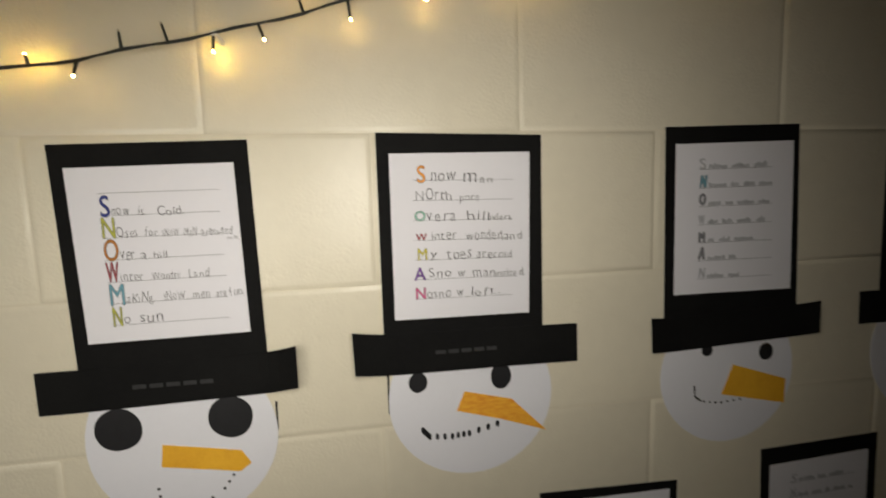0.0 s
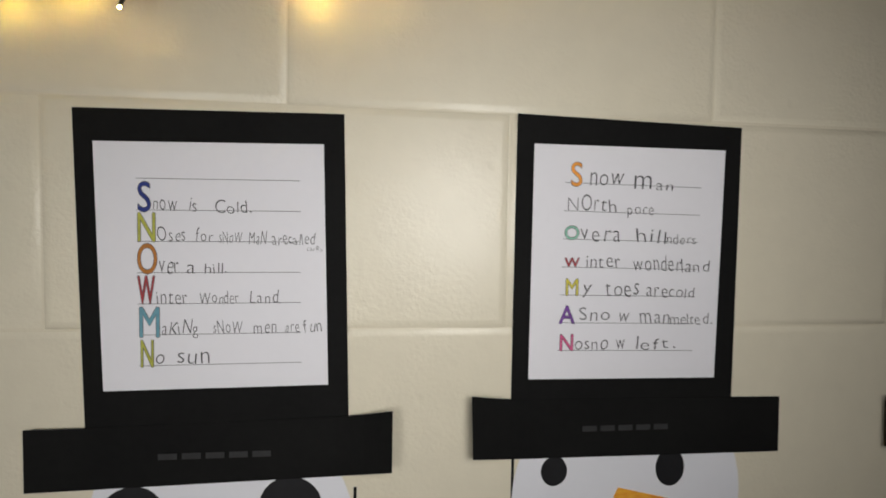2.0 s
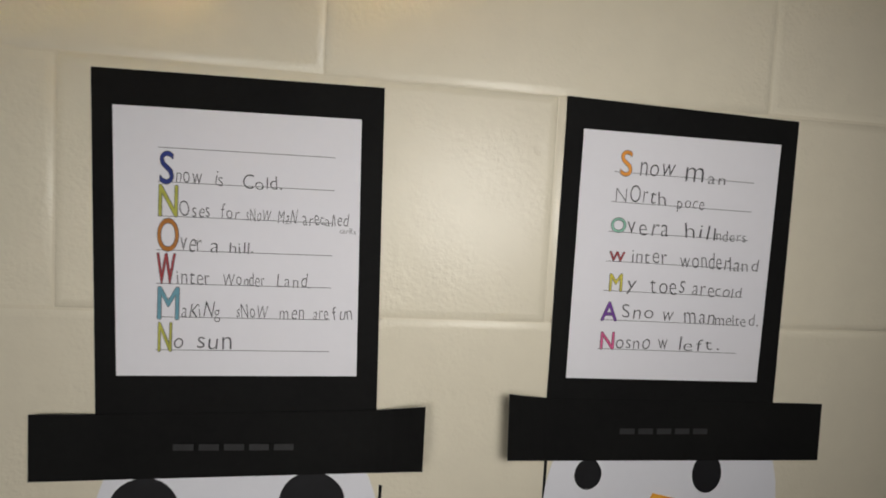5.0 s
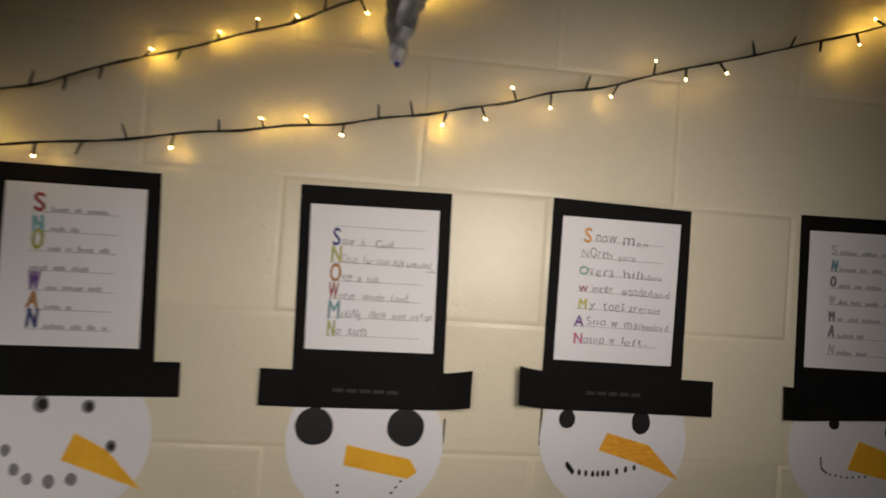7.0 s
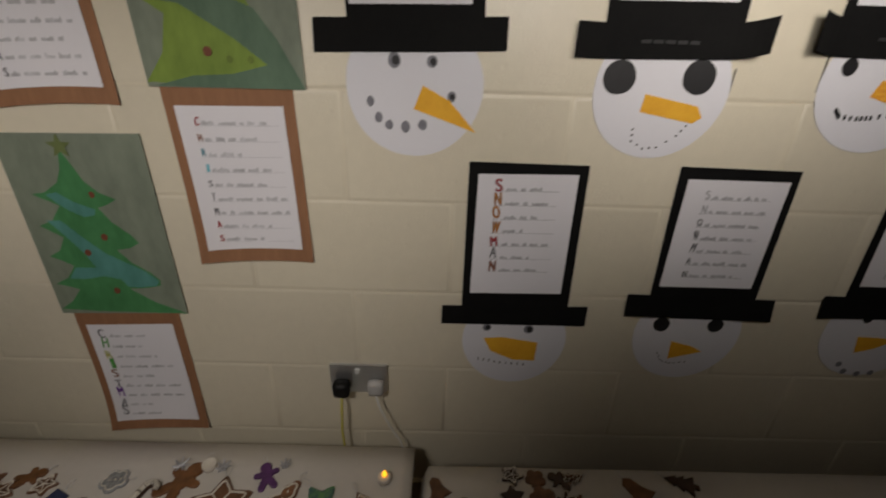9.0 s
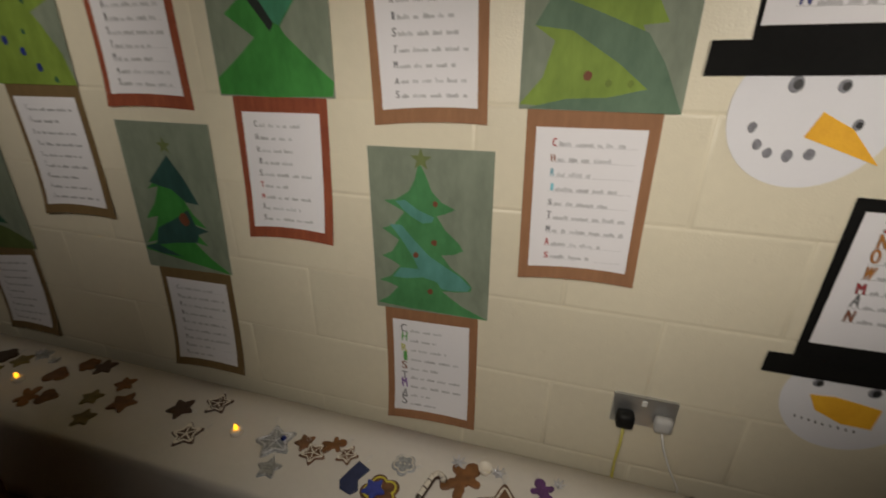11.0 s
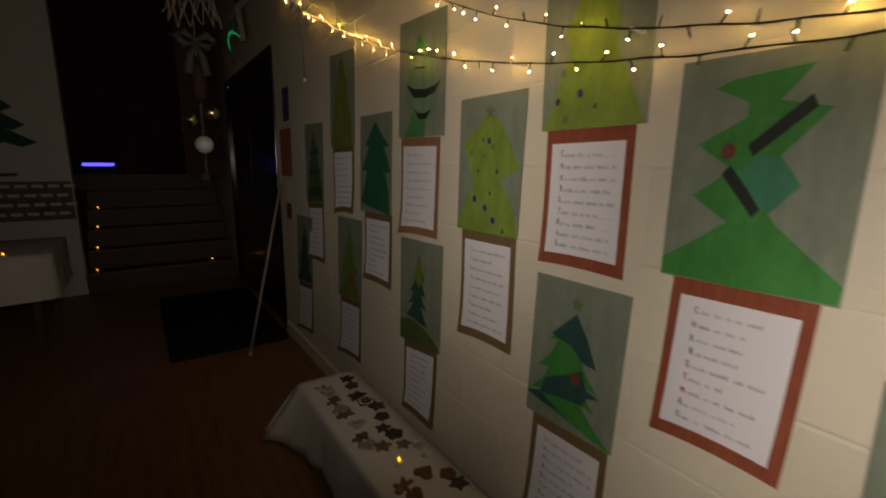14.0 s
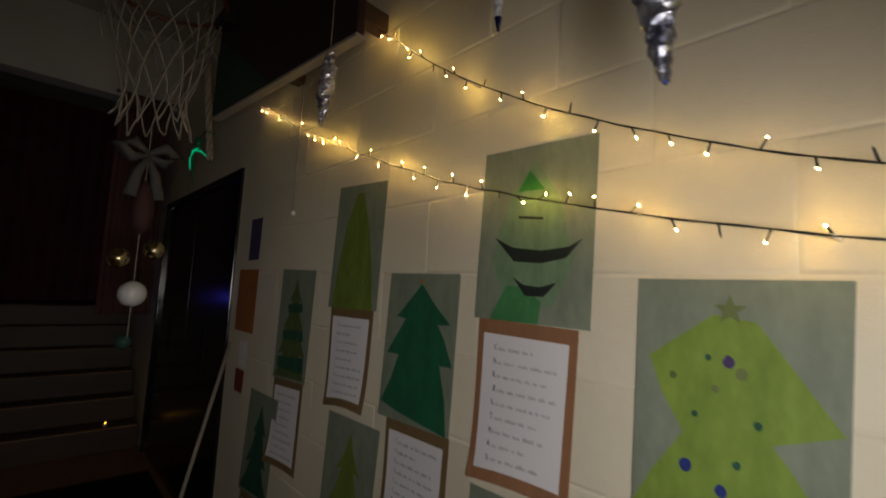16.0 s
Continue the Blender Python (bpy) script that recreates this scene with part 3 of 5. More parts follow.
snowman(2, [(0.0, 1.605), (0.249, 1.609), (0.256, 1.298), (0.008, 1.296)], [(0.018, 1.5745), (0.2295, 1.5785), (0.235, 1.3395), (0.0245, 1.337)],
        [(-0.042, 1.301), (0.300, 1.308), (0.300, 1.247), (-0.042, 1.241)], (0.132, 1.190, 0.129),
        [(0.049, 1.211, 0.031), (0.198, 1.215, 0.031)],
        [(0.104, 1.183), (0.100, 1.150), (0.206, 1.131), (0.222, 1.142), (0.209, 1.163)],
        [(x, z, 0.0022) for x, z, _ in arc([(0.093, 1.117), (0.095, 1.094), (0.120, 1.080), (0.147, 1.083), (0.182, 1.107), (0.196, 1.126)], 0.002, 11)],
        NO, POEM_A,
        "snowman poster with two large round black eyes", curl=(0.004, 0.022), slivers=[(0.262, 1.232, 1.188)], name_bar=(0.075, 1.270, 0.11))
snowman(3, [(0.424, 1.617), (0.672, 1.612), (0.672, 1.312), (0.423, 1.312)], [(0.442, 1.587), (0.6535, 1.587), (0.650, 1.3395), (0.441, 1.341)],
        [(0.378, 1.321), (0.729, 1.317), (0.730, 1.255), (0.380, 1.257)], (0.556, 1.214, 0.130),
        [(0.472, 1.241, 0.0145, 0.016), (0.603, 1.240, 0.0165, 0.021)],
        [(0.544, 1.220), (0.531, 1.190), (0.600, 1.170), (0.677, 1.143), (0.620, 1.201)],
        [(x, z, 0.003, 0.0055) for x, z, _ in arc([(0.477, 1.163), (0.487, 1.152), (0.523, 1.149), (0.550, 1.151), (0.596, 1.162)], 0.003, 13)],
        NO, POEM_B,
        "snowman poster with scribbled orange nose and toothy black smile", ORANGE2, (0.020, 0.0), slivers=[(0.4265, 1.258, 1.195)], name_bar=(0.50, 1.285, 0.10))
snowman(4, [(0.878, 1.622), (1.120, 1.626), (1.132, 1.320), (0.882, 1.316)], [(0.896, 1.595), (1.110, 1.599), (1.117, 1.350), (0.898, 1.351)],
        [(0.851, 1.312), (1.168, 1.322), (1.169, 1.266), (0.853, 1.254)], (1.005, 1.212, 0.126),
        [(0.963, 1.252, 0.010), (1.076, 1.241, 0.0135, 0.015)],
        [(1.013, 1.223), (0.993, 1.172), (1.116, 1.145), (1.117, 1.189)],
        [(x, z, 0.002) for x, z, _ in arc([(0.941, 1.190), (0.943, 1.172), (0.955, 1.163), (0.990, 1.157), (1.029, 1.160)], 0.002, 14)],
        [("S", FAINT), ("N", TEAL), ("O", SOFTINK), ("W", FAINT), ("M", SOFTINK), ("A", SOFTINK), ("N", FAINT)], NO,
        "snowman poster with a square orange nose", curl=(0.012, 0.010), poem_kw=dict(top=0.17, bottom=0.90, cap=0.017, inset=(0.19, 0, 0.82)))
snowman(5, [(1.295, 1.630), (1.540, 1.628), (1.545, 1.335), (1.300, 1.335)], [(1.312, 1.600), (1.525, 1.600), (1.527, 1.360), (1.316, 1.360)],
        [(1.258, 1.336), (1.590, 1.336), (1.590, 1.277), (1.260, 1.277)], (1.42, 1.225, 0.128), [(1.37, 1.255, 0.012), (1.48, 1.255, 0.012)],
        [(1.41, 1.23), (1.40, 1.19), (1.51, 1.17)], [(x, z, 0.003) for x, z, _ in arc([(1.36, 1.17), (1.42, 1.14), (1.48, 1.16)], 0.003, 7)],
        [(c, INK) for c in "SNOWMAN"], NO, HATL, poem_kw=dict(top=0.17, bottom=0.90, cap=0.017))
snowman(6, [(-0.223, 1.044), (0.023, 1.042), (0.028, 0.700), (-0.223, 0.700)], [(-0.203, 1.019), (0.004, 1.022), (0.005, 0.739), (-0.206, 0.736)],
        [(-0.269, 0.701), (0.074, 0.706), (0.075, 0.651), (-0.270, 0.650)], (-0.090, 0.600, 0.127),
        [(-0.159, 0.640, 0.010), (-0.058, 0.637, 0.012)], [(-0.165, 0.608), (-0.120, 0.612), (-0.032, 0.598), (-0.034, 0.543), (-0.090, 0.545), (-0.145, 0.570)],
        [(x, z, 0.0018, 0.004) for x, z, _ in arc([(-0.175, 0.545), (-0.12, 0.535), (-0.06, 0.530)], 0.002, 9)],
        [("S", RED), ("N", OCHRE), ("O", OCHRE), ("W", OCHRE), ("M", RED), ("A", INK), ("N", BROWN)], NO,
        "snowman poster with wide orange beak-like nose", eye_mats=[EYEGREY] * 2, poem_kw=dict(top=0.13, bottom=0.80, cap=0.024, inset=(0.17, 0, 0.82)))
snowman(7, [(0.209, 1.046), (0.460, 1.042), (0.463, 0.735), (0.215, 0.735)], [(0.230, 1.020), (0.444, 1.019), (0.442, 0.766), (0.229, 0.766)],
        [(0.161, 0.744), (0.508, 0.737), (0.516, 0.676), (0.164, 0.683)], (0.327, 0.630, 0.130),
        [(0.260, 0.661, 0.020), (0.391, 0.661, 0.019)], [(0.296, 0.612), (0.299, 0.560), (0.378, 0.583), (0.350, 0.598)],
        [(x, z, 0.002) for x, z, _ in arc([(0.27, 0.575), (0.285, 0.55), (0.31, 0.545), (0.345, 0.55)], 0.002, 9)],
        [("S", FAINT), ("N", FAINT), ("O", INK), ("W", INK), ("M", INK), ("A", INK), ("N", INK)], NO,
        "snowman poster with small pointed orange nose and round black eyes", poem_kw=dict(top=0.17, bottom=0.90, cap=0.017))
snowman(8, [(0.665, 1.034), (0.913, 1.026), (0.913, 0.755), (0.670, 0.750)], [(0.682, 1.015), (0.899, 1.012), (0.902, 0.779), (0.690, 0.779)],
        [(0.619, 0.752), (0.960, 0.749), (0.968, 0.692), (0.624, 0.691)], (0.785, 0.650, 0.130),
        [(0.750, 0.690, 0.011), (0.827, 0.691, 0.011)], [(0.747, 0.639), (0.757, 0.591), (0.800, 0.605), (0.852, 0.634)],
        [(0.735, 0.555, 0.008), (0.755, 0.533, 0.008), (0.792, 0.526, 0.008), (0.826, 0.530, 0.008)],
        [(c, FAINT) for c in "SNOWMAN"], NO, "snowman poster with bent orange nose and dotted smile", poem_kw=dict(top=0.17, bottom=0.90, cap=0.017))
snowman(9, [(1.075, 1.062), (1.318, 1.068), (1.325, 0.770), (1.085, 0.765)], [(1.094, 1.030), (1.300, 1.038), (1.305, 0.795), (1.100, 0.790)],
        [(1.035, 0.770), (1.370, 0.772), (1.370, 0.712), (1.036, 0.710)], (1.20, 0.66, 0.130),
        [(1.15, 0.695, 0.012), (1.26, 0.695, 0.012)], [(1.18, 0.66), (1.18, 0.62), (1.29, 0.60)], [(x, z, 0.003) for x, z, _ in arc([(1.13, 0.60), (1.20, 0.57), (1.26, 0.59)], 0.003, 7)],
        [(c, FAINT) for c in "SNOWMAN"], NO, HATL, poem_kw=dict(top=0.17, bottom=0.90, cap=0.017))


# ---- Christmas tree posters ----
def tiers(spec, apex, base, jag=0.0, rnd=None):
    """A fir outline in sheet coordinates: spec holds (left tip u, v, right tip u, v, notch width), from the top down."""
    left, right = [apex], []
    for lu, lv, ru, rv, notch in spec:
        mid = (lu + ru) / 2
        left += [((lu + left[-1][0]) / 2 + 0.03, (lv + left[-1][1]) / 2 + 0.0), (lu, lv), (mid - notch, lv + 0.025)]
        prev = right[-1] if right else apex
        right += [((ru + prev[0]) / 2 - 0.03, (rv + prev[1]) / 2), (ru, rv), (mid + notch, rv + 0.02)]
    return left[:-1] + [base[0], base[1]] + right[:-1][::-1]


def star_pts(x, z, r, n=5, inner=0.42, turn=0.0):
    return [(x + (r if k % 2 == 0 else r * inner) * math.sin(math.pi * k / n + turn), z + (r if k % 2 == 0 else r * inner) * math.cos(math.pi * k / n + turn)) for k in range(2 * n)]


def tree_poster(seed, tree, poem_c, border, shapes, label, poem_paper=None, capitals="CHRISTMAS", cap_mats=(INK,), curl=0.012, dots=(), star=None, cap=0.0140, indent=0.15):
    """tree: sheet corners; poem_c: border corners; shapes: (name, material, outline in sheet coordinates)."""
    rnd = random.Random(seed)
    base = thing("tree_poster", ((poem_c[2][0] + poem_c[3][0]) / 2, 0, min(poem_c[2][1], poem_c[3][1])), label, "poster", "Christmas tree posters on the block wall")
    bow = lambda u, v: 0.0
    part("backing_sheet", sheet(tree, -0.0046, bow, 2, 2), BACKING, base, "grey-green sugar paper sheet")

    def on(u, v):
        (x0, z0), (x1, z1), (x2, z2), (x3, z3) = tree
        w = 1 - v
        return ((x0 * (1 - u) + x1 * u) * (1 - w) + (x3 * (1 - u) + x2 * u) * w, (z0 * (1 - u) + z1 * u) * (1 - w) + (z3 * (1 - u) + z2 * u) * w)

    for k, (name, m, pts) in enumerate(shapes):
        part(name, prism([on(u, v) for u, v in pts], -0.0052 - 0.0004 * k, 0.0003), m, base)
    for u, v, r, m in dots:
        x, z = on(u, v)
        part("painted_bauble", disc(x, z, r, r * 1.15, -0.0052 - 0.0004 * len(shapes), 0.0004, 16, wob=0.2), m, base)
    if star:
        x, z = on(*star[:2])
        part("star", prism(star_pts(x, z, star[2]), -0.0076, 0.0003), star[3], base)
    lean = rnd.uniform(-1, 1)
    curl *= 1.15
    flap = lambda u, v: curl * v ** 4 * (0.5 + 0.5 * math.sin(u * 3.4 + 1.2 * lean)) + 0.4 * curl * v ** 5 * (1 - u) ** 3
    part("border_sheet", sheet(poem_c, -0.0008, flap, 8, 10, arch=0.5 * curl), border, base, "brown backing paper")
    (x0, z0), (x1, z1), (x2, z2), (x3, z3) = poem_c
    pc = poem_paper or [(x0 + 0.021, z0 - 0.036), (x1 - 0.021, z1 - 0.034), (x2 - 0.021, z2 + 0.032), (x3 + 0.021, z3 + 0.034)]
    ob = part("poem_sheet", sheet(pc, -0.0024, lambda u, v: flap(0.08 + 0.84 * u, 0.1 + 0.8 * v) + 0.0012, 8, 10, 0.0004, arch=0.36 * curl), PAPER, base, "white paper with a handwritten acrostic")
    caps = [(ch, SOFTINK if cap_mats[i % len(cap_mats)] is INK else cap_mats[i % len(cap_mats)]) for i, ch in enumerate(capitals)]
    made = set(bpy.data.objects)
    poem(ob, pc, 0.0, rnd, caps, inset=(indent, 0, 0.93), top=0.12, bottom=0.93, cap=cap, text=0.016, rules=rnd.random() < 0.6, faint=FAINT if cap_mats[0] is FAINT else SCRAWL, rule_mat=FAINT, outline=False)
    h = (z0 + z1 - z2 - z3) / 2
    for o in set(bpy.data.objects) - made:
        for vert in o.data.vertices:
            wx, wz = vert.co.x + ORG[o].x, vert.co.z + ORG[o].z
            v = min(1, max(0, ((z0 + z1) / 2 - wz) / h))
            u = min(1, max(0, (wx - x0) / (x1 - x0)))
            vert.co.y += -0.0024 - flap(u, v) - 0.0030
            vert.co.z += 0.55 * flap(u, v) + 0.4 * curl * 4 * u * (1 - u) * v ** 5
    return base


def rect(x0, x1, z0, z1):
    return [(x0, z1), (x1, z1), (x1, z0), (x0, z0)]


def bar(u0, v0, u1, v1, w):
    dx, dz = u1 - u0, v1 - v0
    k = w / math.hypot(dx, dz)
    return [(u0 - dz * k, v0 + dx * k), (u1 - dz * k, v1 + dx * k), (u1 + dz * k, v1 - dx * k), (u0 + dz * k, v0 - dx * k)]


TAN_B, RED_B, OLV_B = BROWNS["tan"], BROWNS["red"], BROWNS["olive"]
tree_poster(11, [(-0.843, 1.594), (-0.545, 1.592), (-0.539, 1.172), (-0.835, 1.170)], [(-0.818, 1.172), (-0.566, 1.174), (-0.559, 0.803), (-0.807, 0.792)], TAN_B,
            [("painted_tree", LIMEP, [(0, 0.02), (0.14, 0.14), (0.20, 0.29), (0.07, 0.35), (0.2, 0.48), (0.31, 0.62), (0.22, 0.67), (0.34, 0.78), (0.40, 0.97), (0.46, 0.97), (0.53, 0.84), (0.66, 0.72), (0.58, 0.68), (0.72, 0.50), (0.84, 0.36), (0.70, 0.35), (0.82, 0.18), (1.0, 0.0)]),
             ("painted_garland", SASH, [(0.56, 0.74), (0.69, 0.65), (0.45, 0.56), (0.2, 0.45), (0.08, 0.36), (0.26, 0.55)]),
             ("painted_garland", SASH, [(0.17, 0.47), (0.07, 0.35), (0.3, 0.33), (0.6, 0.20), (0.78, 0.10), (1.0, 0.0), (0.86, 0.20), (0.74, 0.32), (0.45, 0.40)]),
             ("painted_garland", SASH, [(0.05, 0.005), (1.0, 0.0), (0.78, 0.10), (0.55, 0.06), (0.3, 0.05)])],
            "lime green tree painting with slate garland above a poem", cap_mats=(RED, BROWN, TEAL, CYAN, INK, INK, INK, RED),
            dots=[(0.42, 0.15, 0.008, REDP), (0.62, 0.72, 0.007, REDP), (0.55, 0.12, 0.006, OLIVE), (0.68, 0.12, 0.006, OLIVE), (0.6, 0.5, 0.007, OLIVE)])
tree_poster(12, [(-1.171, 1.075), (-0.877, 1.081), (-0.872, 0.661), (-1.168, 0.653)], [(-1.147, 0.655), (-0.896, 0.662), (-0.890, 0.288), (-1.147, 0.276)], TAN_B,
            [("painted_tree", MID, [(0.42, 0.93), (0.385, 0.83), (0.33, 0.76), (0.22, 0.71), (0.12, 0.70), (0.22, 0.665), (0.29, 0.64), (0.20, 0.56), (0.09, 0.53), (0.17, 0.495), (0.235, 0.465), (0.17, 0.39), (0.075, 0.355), (0.16, 0.33), (0.235, 0.30), (0.15, 0.225), (0.04, 0.19), (0.13, 0.175), (0.21, 0.155), (0.12, 0.08), (0.01, 0.03), (0.3, 0.015), (1.0, 0.0), (0.78, 0.07), (0.60, 0.16), (0.74, 0.165), (0.85, 0.18), (0.86, 0.21), (0.80, 0.26), (0.68, 0.32), (0.60, 0.395), (0.70, 0.405), (0.78, 0.435), (0.74, 0.48), (0.63, 0.55), (0.56, 0.63), (0.63, 0.645), (0.71, 0.675), (0.60, 0.71), (0.52, 0.77), (0.47, 0.86)]),
             ("painted_garland", AQUA, [(0.22, 0.70), (0.30, 0.71), (0.40, 0.66), (0.54, 0.62), (0.52, 0.59), (0.44, 0.58), (0.34, 0.62), (0.28, 0.655)]),
             ("painted_garland", AQUA, [(0.16, 0.56), (0.26, 0.56), (0.36, 0.48), (0.50, 0.38), (0.64, 0.32), (0.76, 0.27), (0.85, 0.21), (0.82, 0.18), (0.68, 0.17), (0.60, 0.175), (0.56, 0.22), (0.44, 0.24), (0.28, 0.22), (0.17, 0.225), (0.24, 0.29), (0.40, 0.29), (0.36, 0.36), (0.26, 0.47)])],
            "mid green fir painting with blue chalk garland above a poem", cap_mats=(INK, GREENPEN, LIME, GREENPEN, BROWN, INK, PURPLE, INK), curl=0.02, cap=0.0265, indent=0.10,
            dots=[(0.55, 0.70, 0.006, REDP), (0.54, 0.47, 0.007, REDP), (0.38, 0.38, 0.007, REDP), (0.5, 0.15, 0.007, REDP)], star=(0.44, 0.94, 0.026, GOLDP))
tree_poster(13, [(-1.192, 1.912), (-0.885, 1.910), (-0.880, 1.490), (-1.186, 1.488)], [(-1.165, 1.489), (-0.909, 1.491), (-0.897, 1.131), (-1.148, 1.118)], TAN_B,
            [("painted_tree", LIMEP, [(0.16, 0.0), (0.15, 0.35), (0.24, 0.62), (0.42, 0.95), (0.56, 0.95), (0.74, 0.60), (0.84, 0.35), (0.82, 0.04), (0.80, 0.0)]),
             ("painted_stripe", STRIPE, [(0.15, 0.20), (0.82, 0.04), (0.82, 0.0), (0.6, 0.02), (0.15, 0.14)]),
             ("painted_stripe", STRIPE, [(0.15, 0.33), (0.83, 0.14), (0.83, 0.08), (0.15, 0.27)]),
             ("painted_stripe", STRIPE, [(0.2, 0.5), (0.8, 0.30), (0.8, 0.22), (0.2, 0.42)])],
            "light green striped tree painting above a poem on tan paper", cap_mats=(INK,), curl=0.008)
tree_poster(14, [(-1.541, 1.600), (-1.237, 1.597), (-1.240, 1.173), (-1.544, 1.169)], [(-1.516, 1.170), (-1.265, 1.172), (-1.278, 0.808), (-1.531, 0.802)], RED_B,
            [("painted_tree", GRASS, [(0.22, 0.87), (0.32, 0.90), (0.72, 0.93), (0.58, 0.80), (0.82, 0.76), (0.78, 0.72), (0.62, 0.58), (0.74, 0.46), (0.60, 0.34), (0.64, 0.30), (0.80, 0.20), (1.0, 0.08), (0.98, 0.01), (0.5, 0.0), (0.0, 0.01), (0.0, 0.09), (0.2, 0.19), (0.38, 0.29), (0.15, 0.40), (0.38, 0.52), (0.15, 0.63), (0.42, 0.74), (0.42, 0.80)]),
             ("painted_bar", BLACKP, bar(0.74, 0.79, 0.46, 0.60, 0.03)), ("painted_bar", BLACKP, bar(0.34, 0.52, 0.54, 0.34, 0.03)),
             ("painted_patch", paint("teal_wash", (0.035, 0.20, 0.10), (0.05, 0.25, 0.15)), [(0.42, 0.50), (0.50, 0.58), (0.62, 0.575), (0.735, 0.46), (0.60, 0.345), (0.55, 0.36)])],
            "bright green zigzag tree painting with black bars above a poem", cap_mats=(INK, INK, INK, INK, INK, RED, RED, INK, INK), curl=0.014, dots=[(0.34, 0.60, 0.0135, REDP)])
tree_poster(15, [(-1.918, 1.907), (-1.612, 1.908), (-1.609, 1.490), (-1.915, 1.486)], [(-1.896, 1.487), (-1.635, 1.489), (-1.636, 1.130), (-1.898, 1.123)], RED_B,
            [("painted_tree", LIMEP, [(0.02, 0.0), (0.98, 0.0), (0.86, 0.20), (0.72, 0.42), (0.74, 0.55), (0.66, 0.70), (0.70, 0.78), (0.56, 0.97), (0.40, 0.97), (0.28, 0.80), (0.34, 0.72), (0.22, 0.55), (0.28, 0.45), (0.14, 0.20)]),
             ],
            "olive green tree painting with purple spots above a poem", cap_mats=(INK,), curl=0.008,
            dots=[(0.17, 0.17, 0.008, PURP), (0.40, 0.20, 0.009, PURP), (0.22, 0.33, 0.010, GOLDP), (0.26, 0.06, 0.010, GOLDP), (0.55, 0.12, 0.006, OLIVED)])
tree_poster(16, [(-1.902, 1.096), (-1.602, 1.098), (-1.622, 0.672), (-1.921, 0.662)], [(-1.893, 0.664), (-1.633, 0.668), (-1.645, 0.300), (-1.915, 0.288)], OLV_B,
            [("painted_tree", GRASS, tiers([(0.20, 0.57, 0.72, 0.50, 0.13), (0.10, 0.36, 0.80, 0.33, 0.2), (0.04, 0.18, 0.78, 0.2, 0.22), (0.0, 0.15, 1.0, 0.0, 0.3)], (0.50, 0.80), ((0.0, 0.13), (1.0, 0.0)))),
             ("painted_tier", NAVYG, [(0.50, 0.80), (0.24, 0.62), (0.34, 0.60), (0.48, 0.58), (0.62, 0.50), (0.76, 0.49), (0.64, 0.66)]),
             ("painted_tier", NAVYG, [(0.22, 0.30), (0.46, 0.38), (0.62, 0.45), (0.68, 0.34), (0.82, 0.31), (0.70, 0.28), (0.66, 0.22), (0.40, 0.20), (0.16, 0.17)]),
             ("painted_tier", NAVYG, [(0.0, 0.15), (0.16, 0.18), (0.34, 0.13), (0.46, 0.10), (0.2, 0.11)])],
            "dark and bright green fir painting with gold star above a poem", cap_mats=(INK,), curl=0.022, dots=[(0.56, 0.38, 0.0165, REDP)], star=(0.5, 0.86, 0.024, GOLDP))
tree_poster(17, [(-2.284, 1.607), (-1.973, 1.608), (-1.993, 1.178), (-2.296, 1.175)], [(-2.272, 1.178), (-2.000, 1.180), (-2.001, 0.798), (-2.272, 0.786)], OLV_B,
            [("painted_tree", LIMEP, [(0.42, 0.86), (0.24, 0.76), (0.08, 0.67), (0.16, 0.52), (0.28, 0.38), (0.12, 0.2), (0.0, 0.04), (0.0, 0.0), (1.0, 0.0), (0.92, 0.18), (0.78, 0.33), (0.70, 0.40), (0.98, 0.48), (0.84, 0.62), (0.62, 0.84)])],
            "lime green hourglass tree painting dotted with blue above a poem", cap_mats=(FAINT,), curl=0.016,
            dots=[(0.50, 0.68, 0.009, PURP), (0.40, 0.69, 0.005, DARKG), (0.56, 0.64, 0.009, GOLDP), (0.44, 0.57, 0.006, GOLDP), (0.30, 0.25, 0.010, BLUE), (0.48, 0.19, 0.009, BLUE), (0.62, 0.10, 0.010, BLUE), (0.34, 0.46, 0.005, DARKG), (0.64, 0.46, 0.006, DARKG), (0.55, 0.30, 0.006, DARKG), (0.78, 0.03, 0.007, DARKG), (0.22, 0.60, 0.006, OLIVED)], star=(0.50, 0.88, 0.026, GOLDP))
tree_poster(18, [(-2.708, 1.084), (-2.384, 1.092), (-2.404, 0.650), (-2.722, 0.620)], [(-2.690, 0.625), (-2.425, 0.655), (-2.445, 0.290), (-2.699, 0.280)], OLV_B,
            [("painted_hill", OLIVED, [(0, 0), (1, 0), (0.96, 0.06), (0.7, 0.16), (0.35, 0.24), (0.0, 0.20)]),
             ("painted_tree", DARKG, tiers([(0.34, 0.66, 0.62, 0.64, 0.07), (0.25, 0.50, 0.66, 0.48, 0.1), (0.22, 0.38, 0.68, 0.36, 0.1), (0.16, 0.26, 0.72, 0.20, 0.1)], (0.48, 0.88), ((0.40, 0.24), (0.5, 0.22)))),
             ("painted_tier", OLIVE, [(0.46, 0.86), (0.34, 0.66), (0.50, 0.56), (0.60, 0.64)])],
            "small dark fir painting on an olive hill above a poem", cap_mats=(FAINT,), curl=0.02)
